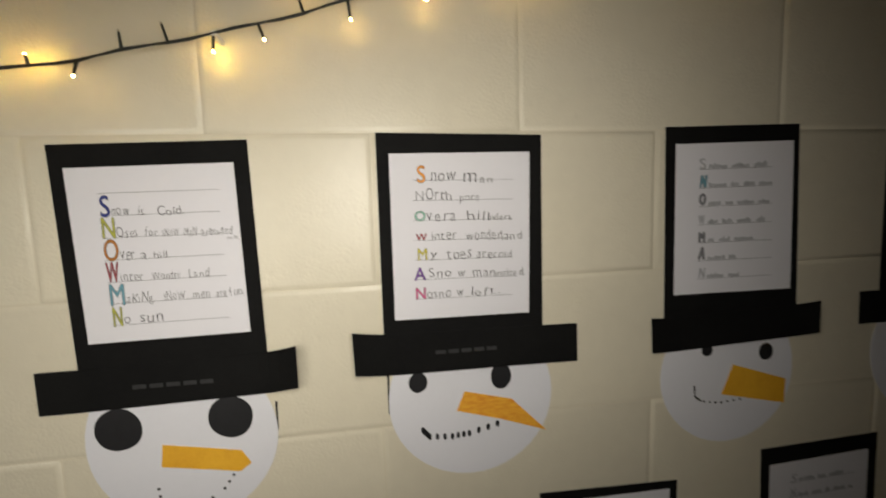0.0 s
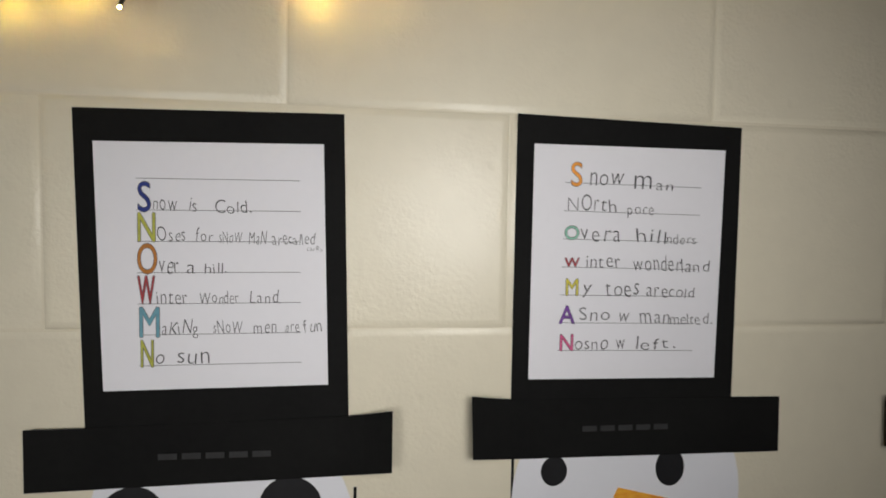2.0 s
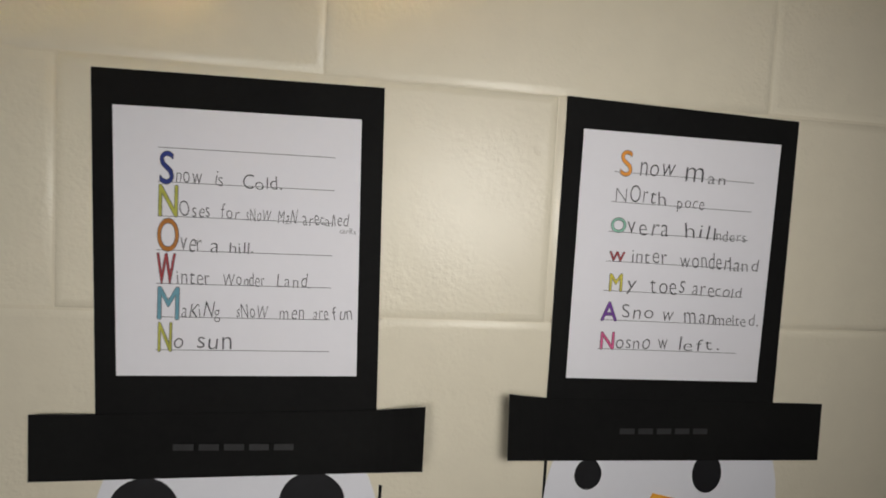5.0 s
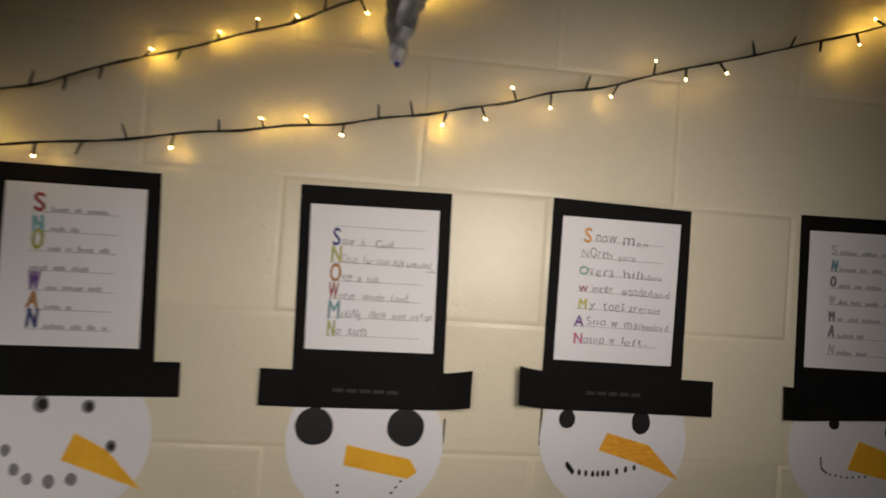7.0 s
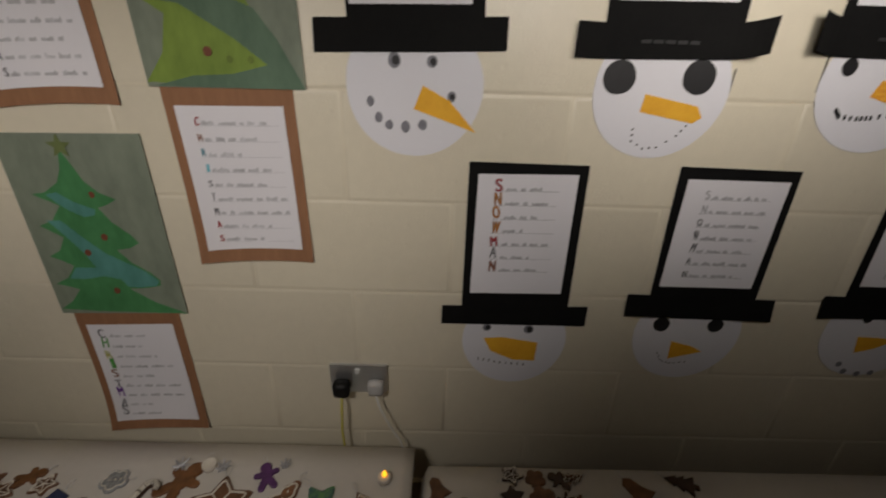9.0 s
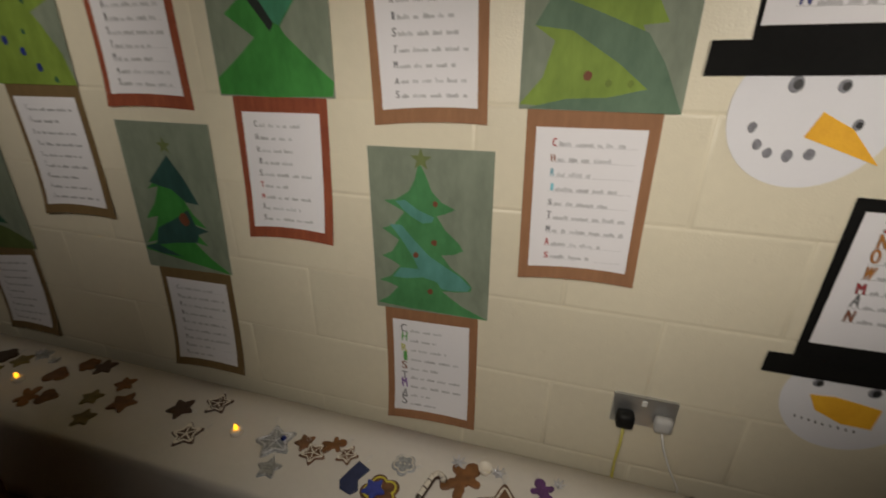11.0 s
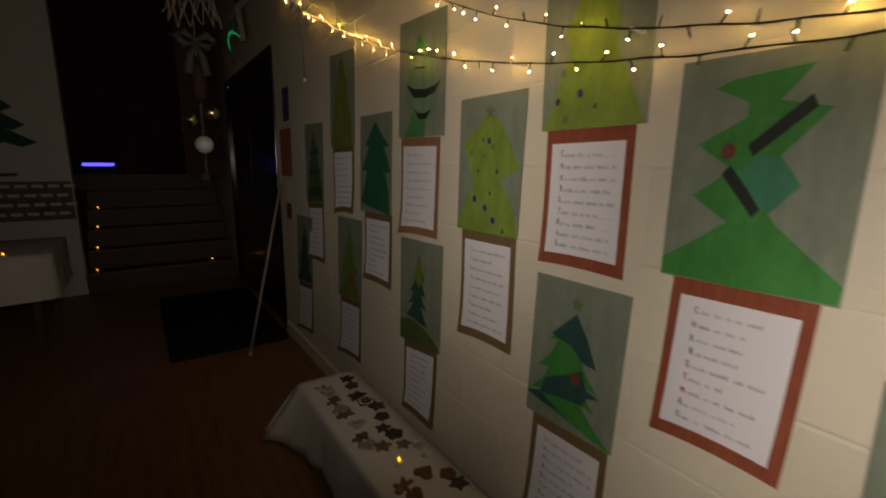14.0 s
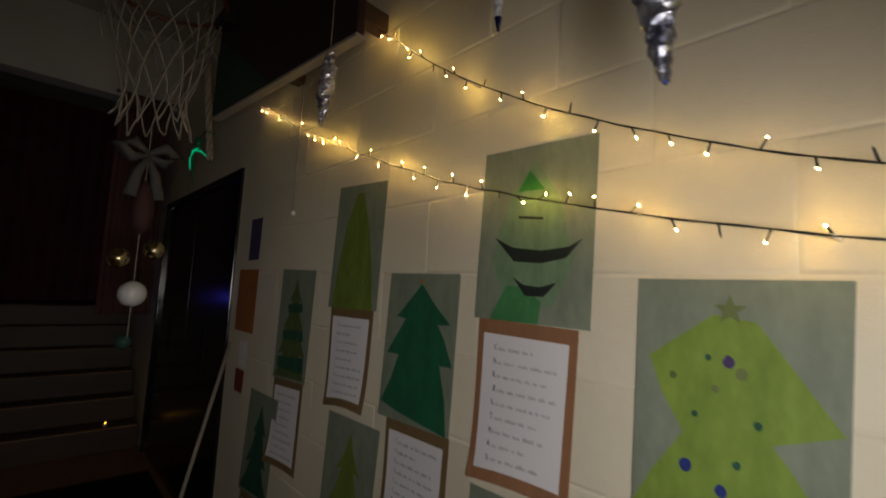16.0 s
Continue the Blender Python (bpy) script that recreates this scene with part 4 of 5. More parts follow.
tree_poster(19, [(-3.100, 1.615), (-2.777, 1.613), (-2.795, 1.166), (-3.128, 1.158)], [(-3.085, 1.163), (-2.795, 1.166), (-2.810, 0.812), (-3.085, 0.806)], OLV_B,
            [("painted_tree", DEEP, [(0.50, 0.93), (0.34, 0.82), (0.16, 0.70), (0.30, 0.69), (0.16, 0.55), (0.05, 0.44), (0.24, 0.44), (0.16, 0.28), (0.02, 0.10), (0.3, 0.06), (0.6, 0.03), (0.96, 0.0), (0.92, 0.2), (0.82, 0.42), (0.98, 0.42), (0.86, 0.58), (0.76, 0.67), (0.92, 0.68), (0.70, 0.80)])],
            "deep green three-tiered tree painting above a poem", cap_mats=(FAINT,), curl=0.016, star=(0.5, 0.95, 0.012, OCHRE))
tree_poster(20, [(-2.700, 1.936), (-2.373, 1.924), (-2.386, 1.496), (-2.719, 1.500)], [(-2.704, 1.500), (-2.414, 1.494), (-2.432, 1.110), (-2.712, 1.092)], TAN_B,
            [("painted_wash", PALE, [(0.30, 0.10), (0.72, 0.10), (0.86, 0.35), (0.72, 0.70), (0.5, 0.92), (0.28, 0.70), (0.14, 0.35)]),
             ("painted_trunk", MID, [(0.16, 0.0), (0.60, 0.0), (0.62, 0.12), (0.46, 0.20), (0.30, 0.20)]),
             ("painted_smile", BLACKP, [(0.16, 0.48), (0.34, 0.42), (0.60, 0.40), (0.82, 0.42), (0.92, 0.46), (0.80, 0.36), (0.60, 0.33), (0.36, 0.34)]),
             ("painted_smile", BLACKP, [(0.36, 0.25), (0.46, 0.21), (0.60, 0.20), (0.74, 0.23), (0.64, 0.15), (0.48, 0.15)]),
             ("painted_tier", GRASS, [(0.46, 0.86), (0.36, 0.74), (0.60, 0.74)]), ("painted_line", BLACKP, [(0.38, 0.60), (0.60, 0.585), (0.60, 0.57), (0.38, 0.585)])],
            "pale green tree painting with black curved garlands above a poem", cap_mats=(INK,), curl=0.012)
tree_poster(21, [(-3.480, 1.955), (-3.155, 1.937), (-3.176, 1.484), (-3.510, 1.480)], [(-3.490, 1.484), (-3.196, 1.486), (-3.212, 1.124), (-3.485, 1.104)], OLV_B,
            [("painted_tree", OLIVE, [(0.08, 0.0), (0.92, 0.0), (0.84, 0.35), (0.70, 0.70), (0.55, 0.93), (0.42, 0.93), (0.24, 0.65), (0.14, 0.35)])],
            "tall olive tree painting above a plain poem sheet", cap_mats=(FAINT,), curl=0.016)
tree_poster(22, [(-3.965, 1.630), (-3.632, 1.624), (-3.661, 1.150), (-3.985, 1.130)], [(-3.975, 1.135), (-3.680, 1.150), (-3.698, 0.765), (-3.985, 0.742)], OLV_B,
            [("painted_tree", OLIVED, tiers([(0.30, 0.70, 0.70, 0.70, 0.1), (0.2, 0.45, 0.8, 0.45, 0.2), (0.1, 0.22, 0.92, 0.22, 0.25), (0.04, 0.02, 0.96, 0.02, 0.3)], (0.5, 0.92), ((0.06, 0.02), (0.94, 0.02)))),
             ("painted_band", DARKG, [(0.28, 0.68), (0.7, 0.70), (0.74, 0.62), (0.3, 0.60)]), ("painted_band", DARKG, [(0.2, 0.44), (0.8, 0.46), (0.84, 0.36), (0.2, 0.36)]), ("painted_band", DARKG, [(0.1, 0.2), (0.9, 0.22), (0.92, 0.08), (0.1, 0.1)])],
            "dark banded fir painting above a plain poem sheet", cap_mats=(FAINT,), curl=0.016)
tree_poster(23, [(-3.440, 1.100), (-3.110, 1.106), (-3.150, 0.655), (-3.472, 0.630)], [(-3.450, 0.632), (-3.160, 0.656), (-3.185, 0.296), (-3.470, 0.270)], OLV_B,
            [("painted_tree", OLIVE, tiers([(0.28, 0.60, 0.74, 0.60, 0.12), (0.14, 0.30, 0.86, 0.30, 0.2), (0.04, 0.02, 0.97, 0.02, 0.3)], (0.5, 0.9), ((0.04, 0.01), (0.97, 0.01)))),
             ("painted_trunk", BROWN, [(0.46, 0.28), (0.66, 0.34), (0.72, 0.18), (0.5, 0.2)])],
            "dull olive fir painting above a plain poem sheet", cap_mats=(FAINT,), curl=0.018)
tree_poster(24, [(-4.235, 1.030), (-3.900, 1.035), (-3.945, 0.565), (-4.290, 0.530)], [(-4.270, 0.533), (-3.960, 0.563), (-4.000, 0.190), (-4.315, 0.150)], OLV_B,
            [("painted_tree", DARKG, tiers([(0.28, 0.60, 0.74, 0.60, 0.12), (0.14, 0.30, 0.86, 0.30, 0.2), (0.04, 0.06, 0.97, 0.06, 0.3)], (0.5, 0.9), ((0.04, 0.03), (0.97, 0.03))))],
            "dark green fir painting above a plain poem sheet", cap_mats=(FAINT,), curl=0.018)
# ---- fairy lights ----
def smooth_path(ctrl, step):
    """Points at even steps along a Catmull-Rom curve through a few hanging points (x, z)."""
    p = [Vector((a, b)) for a, b in ctrl]
    p = [2 * p[0] - p[1]] + p + [2 * p[-1] - p[-2]]
    fine = []
    for i in range(1, len(p) - 2):
        for k in range(40):
            t = k / 40
            fine.append(0.5 * (2 * p[i] + (p[i + 1] - p[i - 1]) * t + (2 * p[i - 1] - 5 * p[i] + 4 * p[i + 1] - p[i + 2]) * t * t + (3 * p[i] - p[i - 1] - 3 * p[i + 1] + p[i + 2]) * t ** 3))
    out, run = [fine[0]], 0.0
    for a, b in zip(fine, fine[1:]):
        run += (b - a).length
        if run >= step:
            out.append(b)
            run = 0.0
    return out


def stub_mesh():
    bm = tube([(0, 0, 0), (0, 0, 0.010), (0, 0, 0.021)], [0.0021, 0.0020, 0.0016], 6)
    me = bpy.data.meshes.new("bulb_holder")
    bm.to_mesh(me)
    bm.free()
    me.materials.append(WIRE)
    return me


def tip_mesh(material):
    bm = ball((0, 0, 0.0225), 0.0015, sub=1, sz=1.5)
    me = bpy.data.meshes.new("bulb")
    bm.to_mesh(me)
    bm.free()
    me.materials.append(material)
    return me


STUB, TIP_ON, TIP_WALL, TIP_OFF = stub_mesh(), tip_mesh(LED), tip_mesh(LEDWALL), tip_mesh(LEDOFF)


def fairy_lights(seed, ctrl, label):
    rnd = random.Random(seed)
    path = smooth_path(ctrl, 0.0265)
    base = thing("fairy_lights", (path[0].x, -0.03, path[0].y), label, "fairy lights", "strings of warm white fairy lights")
    pts = []
    for i, p in enumerate(path):
        n = noise.noise((p.x * 9, seed, 0)), noise.noise((p.x * 9, seed, 7))
        y = -0.036 - 0.022 * min(1, max(0, -p.x - 0.9))
        pts.append(Vector((p.x, y + 0.008 * n[0], p.y + 0.004 * n[1])))
    part("cable", tube(pts, 0.0015, 6), WIRE, base, "thin dark green cable", True)
    twist = [p + Vector((0, 0.0019 * math.cos(i * 1.3), 0.0019 * math.sin(i * 1.3))) for i, p in enumerate(pts)]
    part("cable", tube(twist, 0.0013, 5), WIRE, base, "thin dark green cable", True)
    side = 1
    for i in range(2, len(pts) - 1, 2):
        p = pts[i]
        side = -side if rnd.random() < 0.75 else side
        tilt = rnd.uniform(-0.55, 0.55)
        d = Vector((math.sin(tilt), rnd.uniform(-0.5, 0.45), side * math.cos(tilt))).normalized()
        tip = TIP_ON if rnd.random() < (0.48 if p.x > -0.95 else 0.72) else TIP_OFF
        if rnd.random() < 0.20:
            d, tip = Vector((rnd.uniform(-0.8, 0.8), 0.42, rnd.choice((-0.7, 0.6)))).normalized(), TIP_WALL
        q = d.to_track_quat("Z", "Y").to_matrix().to_4x4()
        for name, me in (("bulb_holder", STUB), ("bulb", tip)):
            ob = new(name, me)
            ob.parent = base
            ob.matrix_basis = Matrix.Translation(p - ORG[base]) @ q
    for i in range(12, len(pts), 34):
        part("clip", box(pts[i].x - 0.003, pts[i].x + 0.003, pts[i].y - 0.002, 0.0, pts[i].z - 0.003, pts[i].z + 0.003, 0.001), PLASTW, base, "small clear wall clip")
    return base


fairy_lights(5, [(1.75, 2.22), (0.982, 1.958), (0.615, 1.842), (0.237, 1.738), (-0.114, 1.673), (-0.439, 1.622), (-0.75, 1.596), (-1.084, 1.586), (-1.55, 1.608), (-2.025, 1.675), (-2.5, 1.783), (-2.896, 1.902), (-3.568, 2.166), (-4.40, 2.55)],
             "sagging string of lit fairy lights on dark cable")
fairy_lights(6, [(0.75, 2.25), (0.088, 1.907), (-0.083, 1.833), (-0.328, 1.743), (-0.446, 1.705), (-0.70, 1.643), (-0.95, 1.618), (-1.15, 1.612), (-1.509, 1.654), (-1.91, 1.752), (-2.358, 1.933), (-2.796, 2.182), (-3.277, 2.545), (-3.34, 2.62)],
             "upper string of lit fairy lights on dark cable")


# ---- foil icicles on threads ----
def icicle(seed, x, y, z, length, r, material, label):
    rnd = random.Random(seed)
    base = thing("foil_icicle", (x, y, z), label, "decoration", "foil icicles hung on thread")
    bm, n, rows = bmesh.new(), 12, 26
    rings = []
    for j in range(rows + 1):
        t = j / rows
        rad = r * (0.22 + 0.78 * min(1, t * 2.4)) * (1 - 0.35 * max(0, t - 0.8) / 0.2)
        ring = []
        for k in range(n):
            a = 2 * math.pi * k / n + t * 5
            w = rad * (1 + rnd.uniform(-0.34, 0.34))
            ring.append(bm.verts.new((x + 0.012 * math.sin(t * 3 + seed) + w * math.cos(a), y + w * math.sin(a), z + t * length)))
        rings.append(ring)
    for a, b in zip(rings, rings[1:]):
        for k in range(n):
            bm.faces.new((a[k], a[(k + 1) % n], b[(k + 1) % n], b[k]))
    bm.faces.new(rings[0][::-1])
    bm.faces.new(rings[-1])
    body = part("foil_body", bm, material, base)
    if material is not FOILB:
        tip = [(x + 0.012 * math.sin(seed), y, z - 0.004), (x + 0.012 * math.sin(0.2 + seed), y, z + 0.012), (x + 0.012 * math.sin(0.3 + seed), y, z + 0.022)]
        part("tip", tube(tip, [0.002, 0.005, 0.007], 8), FOILB, body, "blue foil tip")
    part("thread", tube([(x + 0.012 * math.sin(3 + seed), y, z + length - 0.004), (x, y, TOP)], 0.0007, 4), ROPE, base, "thin white thread")


icicle(1, 0.150, -0.34, 1.676, 0.24, 0.025, FOIL, "crumpled silver foil icicle with blue tip on thread")
icicle(2, -0.182, -0.34, 1.755, 0.19, 0.009, FOIL, "thin silver foil icicle hung on thread")
icicle(3, -2.115, -0.33, 1.832, 0.26, 0.024, FOILM, "blue and silver foil icicle hung on thread")
icicle(4, -2.380, -0.33, 2.016, 0.20, 0.011, FOIL, "thin silver foil icicle hung on thread")
icicle(5, -3.020, -0.33, 2.005, 0.20, 0.019, FOILM, "twisted silver and blue foil icicle hung on thread")

# ---- wall socket ----
PLASTG = mat("translucent_grey_white_plastic", (0.48, 0.48, 0.48), 0.3, 0.05)
sock = thing("wall_socket", (-0.475, 0, 0.43), "brushed steel double wall socket with black plug", "socket")
part("face_plate", box(-0.548, -0.403, -0.009, 0.0, 0.433, 0.519, 0.0015), STEEL, sock, "brushed steel plate")
for sx in (-0.478,):
    part("switch", box(sx - 0.006, sx + 0.006, -0.013, -0.009, 0.496, 0.510, 0.001), PLASTW, sock, "white rocker switch")
plug = thing("plug", (-0.517, -0.012, 0.428), "black moulded plug with yellow flex in a steel socket", "plug")
bm = box(-0.539, -0.495, -0.044, -0.009, 0.438, 0.482, 0.014)
part("plug_body", bm, PLASTB, plug, "black plastic plug", True)
flex = [(-0.517, -0.032, 0.440), (-0.518, -0.040, 0.39), (-0.521, -0.040, 0.33), (-0.519, -0.040, 0.27), (-0.52, -0.040, 0.20), (-0.52, -0.035, 0.004)]
part("flex", tube(flex, 0.0035, 8), YCORD, plug, "yellow-green flex", True)
plug = thing("plug", (-0.43, -0.012, 0.43), "white plug with thin white flex in a steel socket", "plug")
part("plug_body", box(-0.452, -0.410, -0.036, -0.009, 0.440, 0.482, 0.012), PLASTG, plug, "white plastic plug", True)
part("flex", tube([(-0.43, -0.030, 0.438), (-0.420, -0.034, 0.40), (-0.395, -0.036, 0.34), (-0.365, -0.040, 0.285), (-0.36, -0.04, 0.20), (-0.36, -0.035, 0.004)], 0.0025, 8), PLASTW, plug, "thin white flex", True)


# ---- benches with cloths ----
def bench(x0, x1, y0, y1, top, label):
    base = thing("bench", ((x0 + x1) / 2, (y0 + y1) / 2, 0), label, "bench", "low benches along the wall")
    part("seat", box(x0 + 0.03, x1 - 0.03, y0 + 0.02, y1 - 0.02, top - 0.04, top - 0.006, 0.004), WOOD, base)
    for x in (x0 + 0.25, x1 - 0.30):
        part("leg", box(x, x + 0.05, y0 + 0.05, y1 - 0.04, 0.0, top - 0.04, 0.004), WOOD, base)


def cloth(seed, x0, x1, yb, yf, top, label, flare=True):
    """A cloth over a bench: top, hanging front with soft folds, and a hanging end that flares at the corner."""
    base = thing("tablecloth", (x0, yf, 0.02), label, "tablecloth")
    nx, prof = 90, [(0, -0.09), (0, -0.02), (0.0, 0.0), (0.25, 0.0), (0.5, 0.0), (0.75, 0.0), (0.97, 0.0), (1.0, -0.006), (1.005, -0.03), (1.01, -0.09), (1.015, -0.16), (1.02, -0.22), (1.025, top * -0.93)]
    bm = bmesh.new()
    rows = []
    for i in range(nx + 1):
        x = x0 + (x1 - x0) * i / nx
        fl = max(0.0, 1 - (x - x0) / 0.30) ** 2 if flare else 0.0
        row = []
        for s, dz in prof:
            y = yb + (yf - yb) * s
            down = max(0.0, -dz - 0.006) / top
            if s >= 1:
                y -= down * (0.03 + 0.012 * math.sin(x * 17 + seed) + 0.007 * math.sin(x * 41)) + fl * down * 0.17
            z = top + dz + 0.0015 * noise.noise((x * 6, y * 9, seed)) + (0.012 * fl * down if s >= 1 else 0)
            xx = x - (fl * down * 0.02 if s >= 1 else 0)
            row.append(bm.verts.new((xx, y, max(z, 0.012))))
        rows.append(row)
    for a, b in zip(rows, rows[1:]):
        for k in range(len(prof) - 1):
            bm.faces.new((a[k], b[k], b[k + 1], a[k + 1]))
    end = rows[0][2:8]
    last = end
    for j in range(1, 7):
        f = j / 6
        ring = []
        for k, v in enumerate(end):
            w = k / (len(end) - 1)
            y = v.co.y - (0.17 * f * w ** 3)
            ring.append(bm.verts.new((x0 - 0.012 - 0.05 * f * (0.5 + 0.5 * math.sin(w * 6 + seed)) - 0.02 * f, y, top - 0.006 - f * (top * 0.92 - 0.02))))
        for k in range(len(end) - 1):
            bm.faces.new((last[k], last[k + 1], ring[k + 1], ring[k]))
        last = ring
    ob = part("cloth", bm, CLOTH, base, "", True)
    mod = ob.modifiers.new("thickness", "SOLIDIFY")
    mod.thickness = 0.002
    return base


BT = 0.285
bench(-3.16, -0.34, -0.345, -0.06, BT, "low wooden bench hidden under a white cloth")
cloth(1, -3.17, -0.33, -0.055, -0.352, BT, "white cotton cloth hanging over a low bench")
bench(-0.28, 2.2, -0.39, -0.105, BT - 0.012, "low wooden bench under a second white cloth")
cloth(4, -0.29, 2.2, -0.10, -0.395, BT - 0.012, "second white cloth hanging over a low bench", False)


# ---- salt dough ornaments and tea lights ----
def turned(pts, x, y, a):
    c, s = math.cos(a), math.sin(a)
    return [(x + px * c - py * s, y + px * s + py * c) for px, py in pts]


def blob(parts_, n=64, k=0.35):
    """The outline round some circles (x, y, r) seen from their middle."""
    out = []
    for i in range(n):
        a = 2 * math.pi * i / n
        d = Vector((math.cos(a), math.sin(a)))
        best = 0.0
        for x, y, r in parts_:
            c = Vector((x, y))
            b = c.dot(d)
            disc_ = b * b - c.length_squared + r * r
            if disc_ >= 0:
                best = max(best, b + math.sqrt(disc_))
        out.append((d.x * best, d.y * best))
    return out


def soft_star(n=5, inner=0.58):
    """A plump star with rounded tips: four points for each arm, the inner corner last."""
    out = []
    for k in range(n):
        a = 2 * math.pi * k / n
        for da, r in ((-0.10, 0.93), (0.0, 1.0), (0.10, 0.93), (math.pi / n, inner)):
            out.append((r * math.sin(a + da), r * math.cos(a + da)))
    return out


SHAPES = {
    "star": (soft_star(), "star"),
    "gingerbread": (blob([(0, 0.62, 0.34), (0, 0, 0.32), (-0.55, 0.22, 0.17), (0.55, 0.22, 0.17), (-0.3, 0.2, 0.2), (0.3, 0.2, 0.2), (-0.34, -0.7, 0.2), (0.34, -0.7, 0.2), (-0.2, -0.4, 0.22), (0.2, -0.4, 0.22)]), "gingerbread man"),
    "snowman": (blob([(0, -0.3, 0.55), (0, 0.45, 0.36), (0, 0.85, 0.2)]), "snowman"),
    "fir": ([(0, 1), (-0.38, 0.4), (-0.2, 0.4), (-0.55, -0.1), (-0.3, -0.1), (-0.7, -0.65), (-0.15, -0.65), (-0.15, -0.95), (0.15, -0.95), (0.15, -0.65), (0.7, -0.65), (0.3, -0.1), (0.55, -0.1), (0.2, 0.4), (0.38, 0.4)], "fir tree"),
    "boot": ([(-0.4, 0.9), (0.45, 0.8), (0.35, 0.0), (0.75, -0.45), (0.6, -0.85), (-0.1, -0.9), (-0.45, -0.55), (-0.45, 0.1)], "boot"),
    "flower": (blob([(0.55 * math.cos(k * 1.2566), 0.55 * math.sin(k * 1.2566), 0.42) for k in range(5)]), "flower"),
    "heart": (blob([(-0.4, 0.3, 0.5), (0.4, 0.3, 0.5), (0, -0.2, 0.5), (0, -0.6, 0.25)]), "heart"),
    "bell": ([(0, 0.95), (-0.35, 0.7), (-0.45, 0.0), (-0.8, -0.6), (-0.2, -0.7), (0, -0.95), (0.2, -0.7), (0.8, -0.6), (0.45, 0.0), (0.35, 0.7)], "bell"),
}


def ornament(kind, x, y, size, a, material, trim=None, tag="", hook=True, top=BT, lift=0.0):
    outline, word = SHAPES[kind]
    base = thing(kind.split("_")[0] + "_ornament", (x, y, top), tag or f"baked salt dough {word} ornament on white cloth", "ornament", "salt dough ornaments on the cloth")
    th = 0.007
    thick = 0.0017 if size < 0.045 else 0.0027
    part("dough", slab(turned([(px * size, py * size) for px, py in outline], x, y, a), top + 0.001 + lift, th), material, base)
    if trim:
        pts = turned([(px * size * 0.80, py * size * 0.80) for px, py in outline], x, y, a)
        part("icing_line", tube([(px, py, top + th + 0.0012 + lift) for px, py in pts], thick, 5, closed=True), trim, base, "piped icing outline")
        if kind == "star":
            for k in range(1, 20, 4) if size < 0.07 or trim is FOIL else range(3, 20, 4):
                p0 = turned([(0, 0), (outline[k][0] * size * 0.78, outline[k][1] * size * 0.78)], x, y, a)
                part("icing_line", tube([(*q, top + th + 0.0014 + lift) for q in p0], thick * 0.8, 4), trim, base)
        else:
            for k in range(3):
                q = turned([((k - 1) * 0.02 * size, (0.4 - 0.35 * k) * size)], x, y, a)[0]
                part("icing_dot", ball((*q, top + th + 0.002 + lift), 0.0028, sub=1), trim, base)
    if hook:
        h = turned([(0, size * 0.95), (size * 0.12, size * 1.25), (0, size * 1.5), (-size * 0.12, size * 1.25), (0, size * 0.95)], x, y, a)
        part("hanging_loop", tube([(hx, hy, top + 0.004 + (0.006 if 0 < i < 4 else 0)) for i, (hx, hy) in enumerate(h)], 0.0006, 4), FOIL, base, "thin silver wire loop")
    return base


def cane(x, y, size, a):
    base = thing("candy_cane_ornament", (x, y, BT), "red and white striped dough candy cane on cloth", "ornament", "salt dough ornaments on the cloth")
    pts = [(0, -1), (0, -0.3), (0, 0.35)] + [(0.32 - 0.32 * math.cos(t * math.pi / 6), 0.35 + 0.36 * math.sin(t * math.pi / 6)) for t in range(1, 7)]
    path = turned([(p * size, q * size) for p, q in pts], x, y, a)
    fine = []
    for p, q in zip(path, path[1:]):
        fine += [(p[0] + (q[0] - p[0]) * t / 4, p[1] + (q[1] - p[1]) * t / 4, BT + 0.006) for t in range(4)]
    part("dough", tube([(p, q, r - 0.001) for p, q, r in fine], 0.0098, 8), DOUGHD, base, "dark dough edge", True)
    part("cane", tube([(p, q, r + 0.0055) for p, q, r in fine], 0.0068, 8), ICING, base, "", True)
    for i in range(0, len(fine) - 1, 3):
        (p, q, r), (s, t, _) = fine[i], fine[i + 1]
        part("stripe", tube([(p, q, r + 0.0055), (p + 0.4 * (s - p), q + 0.4 * (t - q), r + 0.0055)], 0.0074, 8), DOUGHD, base, "dark red stripe")


def tea_light(x, y, z, label="white tea light with amber flame on white cloth", r=0.017):
    base = thing("tea_light", (x, y, z), label, "candle", "flameless tea lights")
    part("cup", lathe(x, y, [(r, z + 0.001), (r, z + 0.014), (r * 0.9, z + 0.016), (r * 0.3, z + 0.0165)], 20), WAX, base, "white plastic cup", True)
    part("flame", lathe(x, y, [(0.003, z + 0.0165), (0.0062, z + 0.021), (0.005, z + 0.027), (0.0012, z + 0.034)], 12), FLAME, base, "glowing amber plastic flame", True)


tea_light(-2.345, -0.222, BT)
tea_light(-1.528, -0.203, BT)
tea_light(-0.398, -0.150, BT)
rnd = random.Random(3)
R = lambda: rnd.uniform(-3.1, 3.1)
for x, y, s in ((-1.748, -0.174, 0.042), (-1.654, -0.128, 0.044), (-1.656, -0.250, 0.045)):
    ornament("star", x, y, s, R(), DOUGHD, ICING if s > 0.043 else None, "dark brown dough star with pale outline on cloth")
ornament("star", -1.405, -0.200, 0.058, 0.5, GLITTER, FOIL, "large silver glitter star with blue bead on cloth")
part("bead", ball((-1.385, -0.190, BT + 0.012), 0.008), FOILB, thing("glass_bead", (-1.385, -0.19, BT), "blue glass bead on a silver star", "bead"))
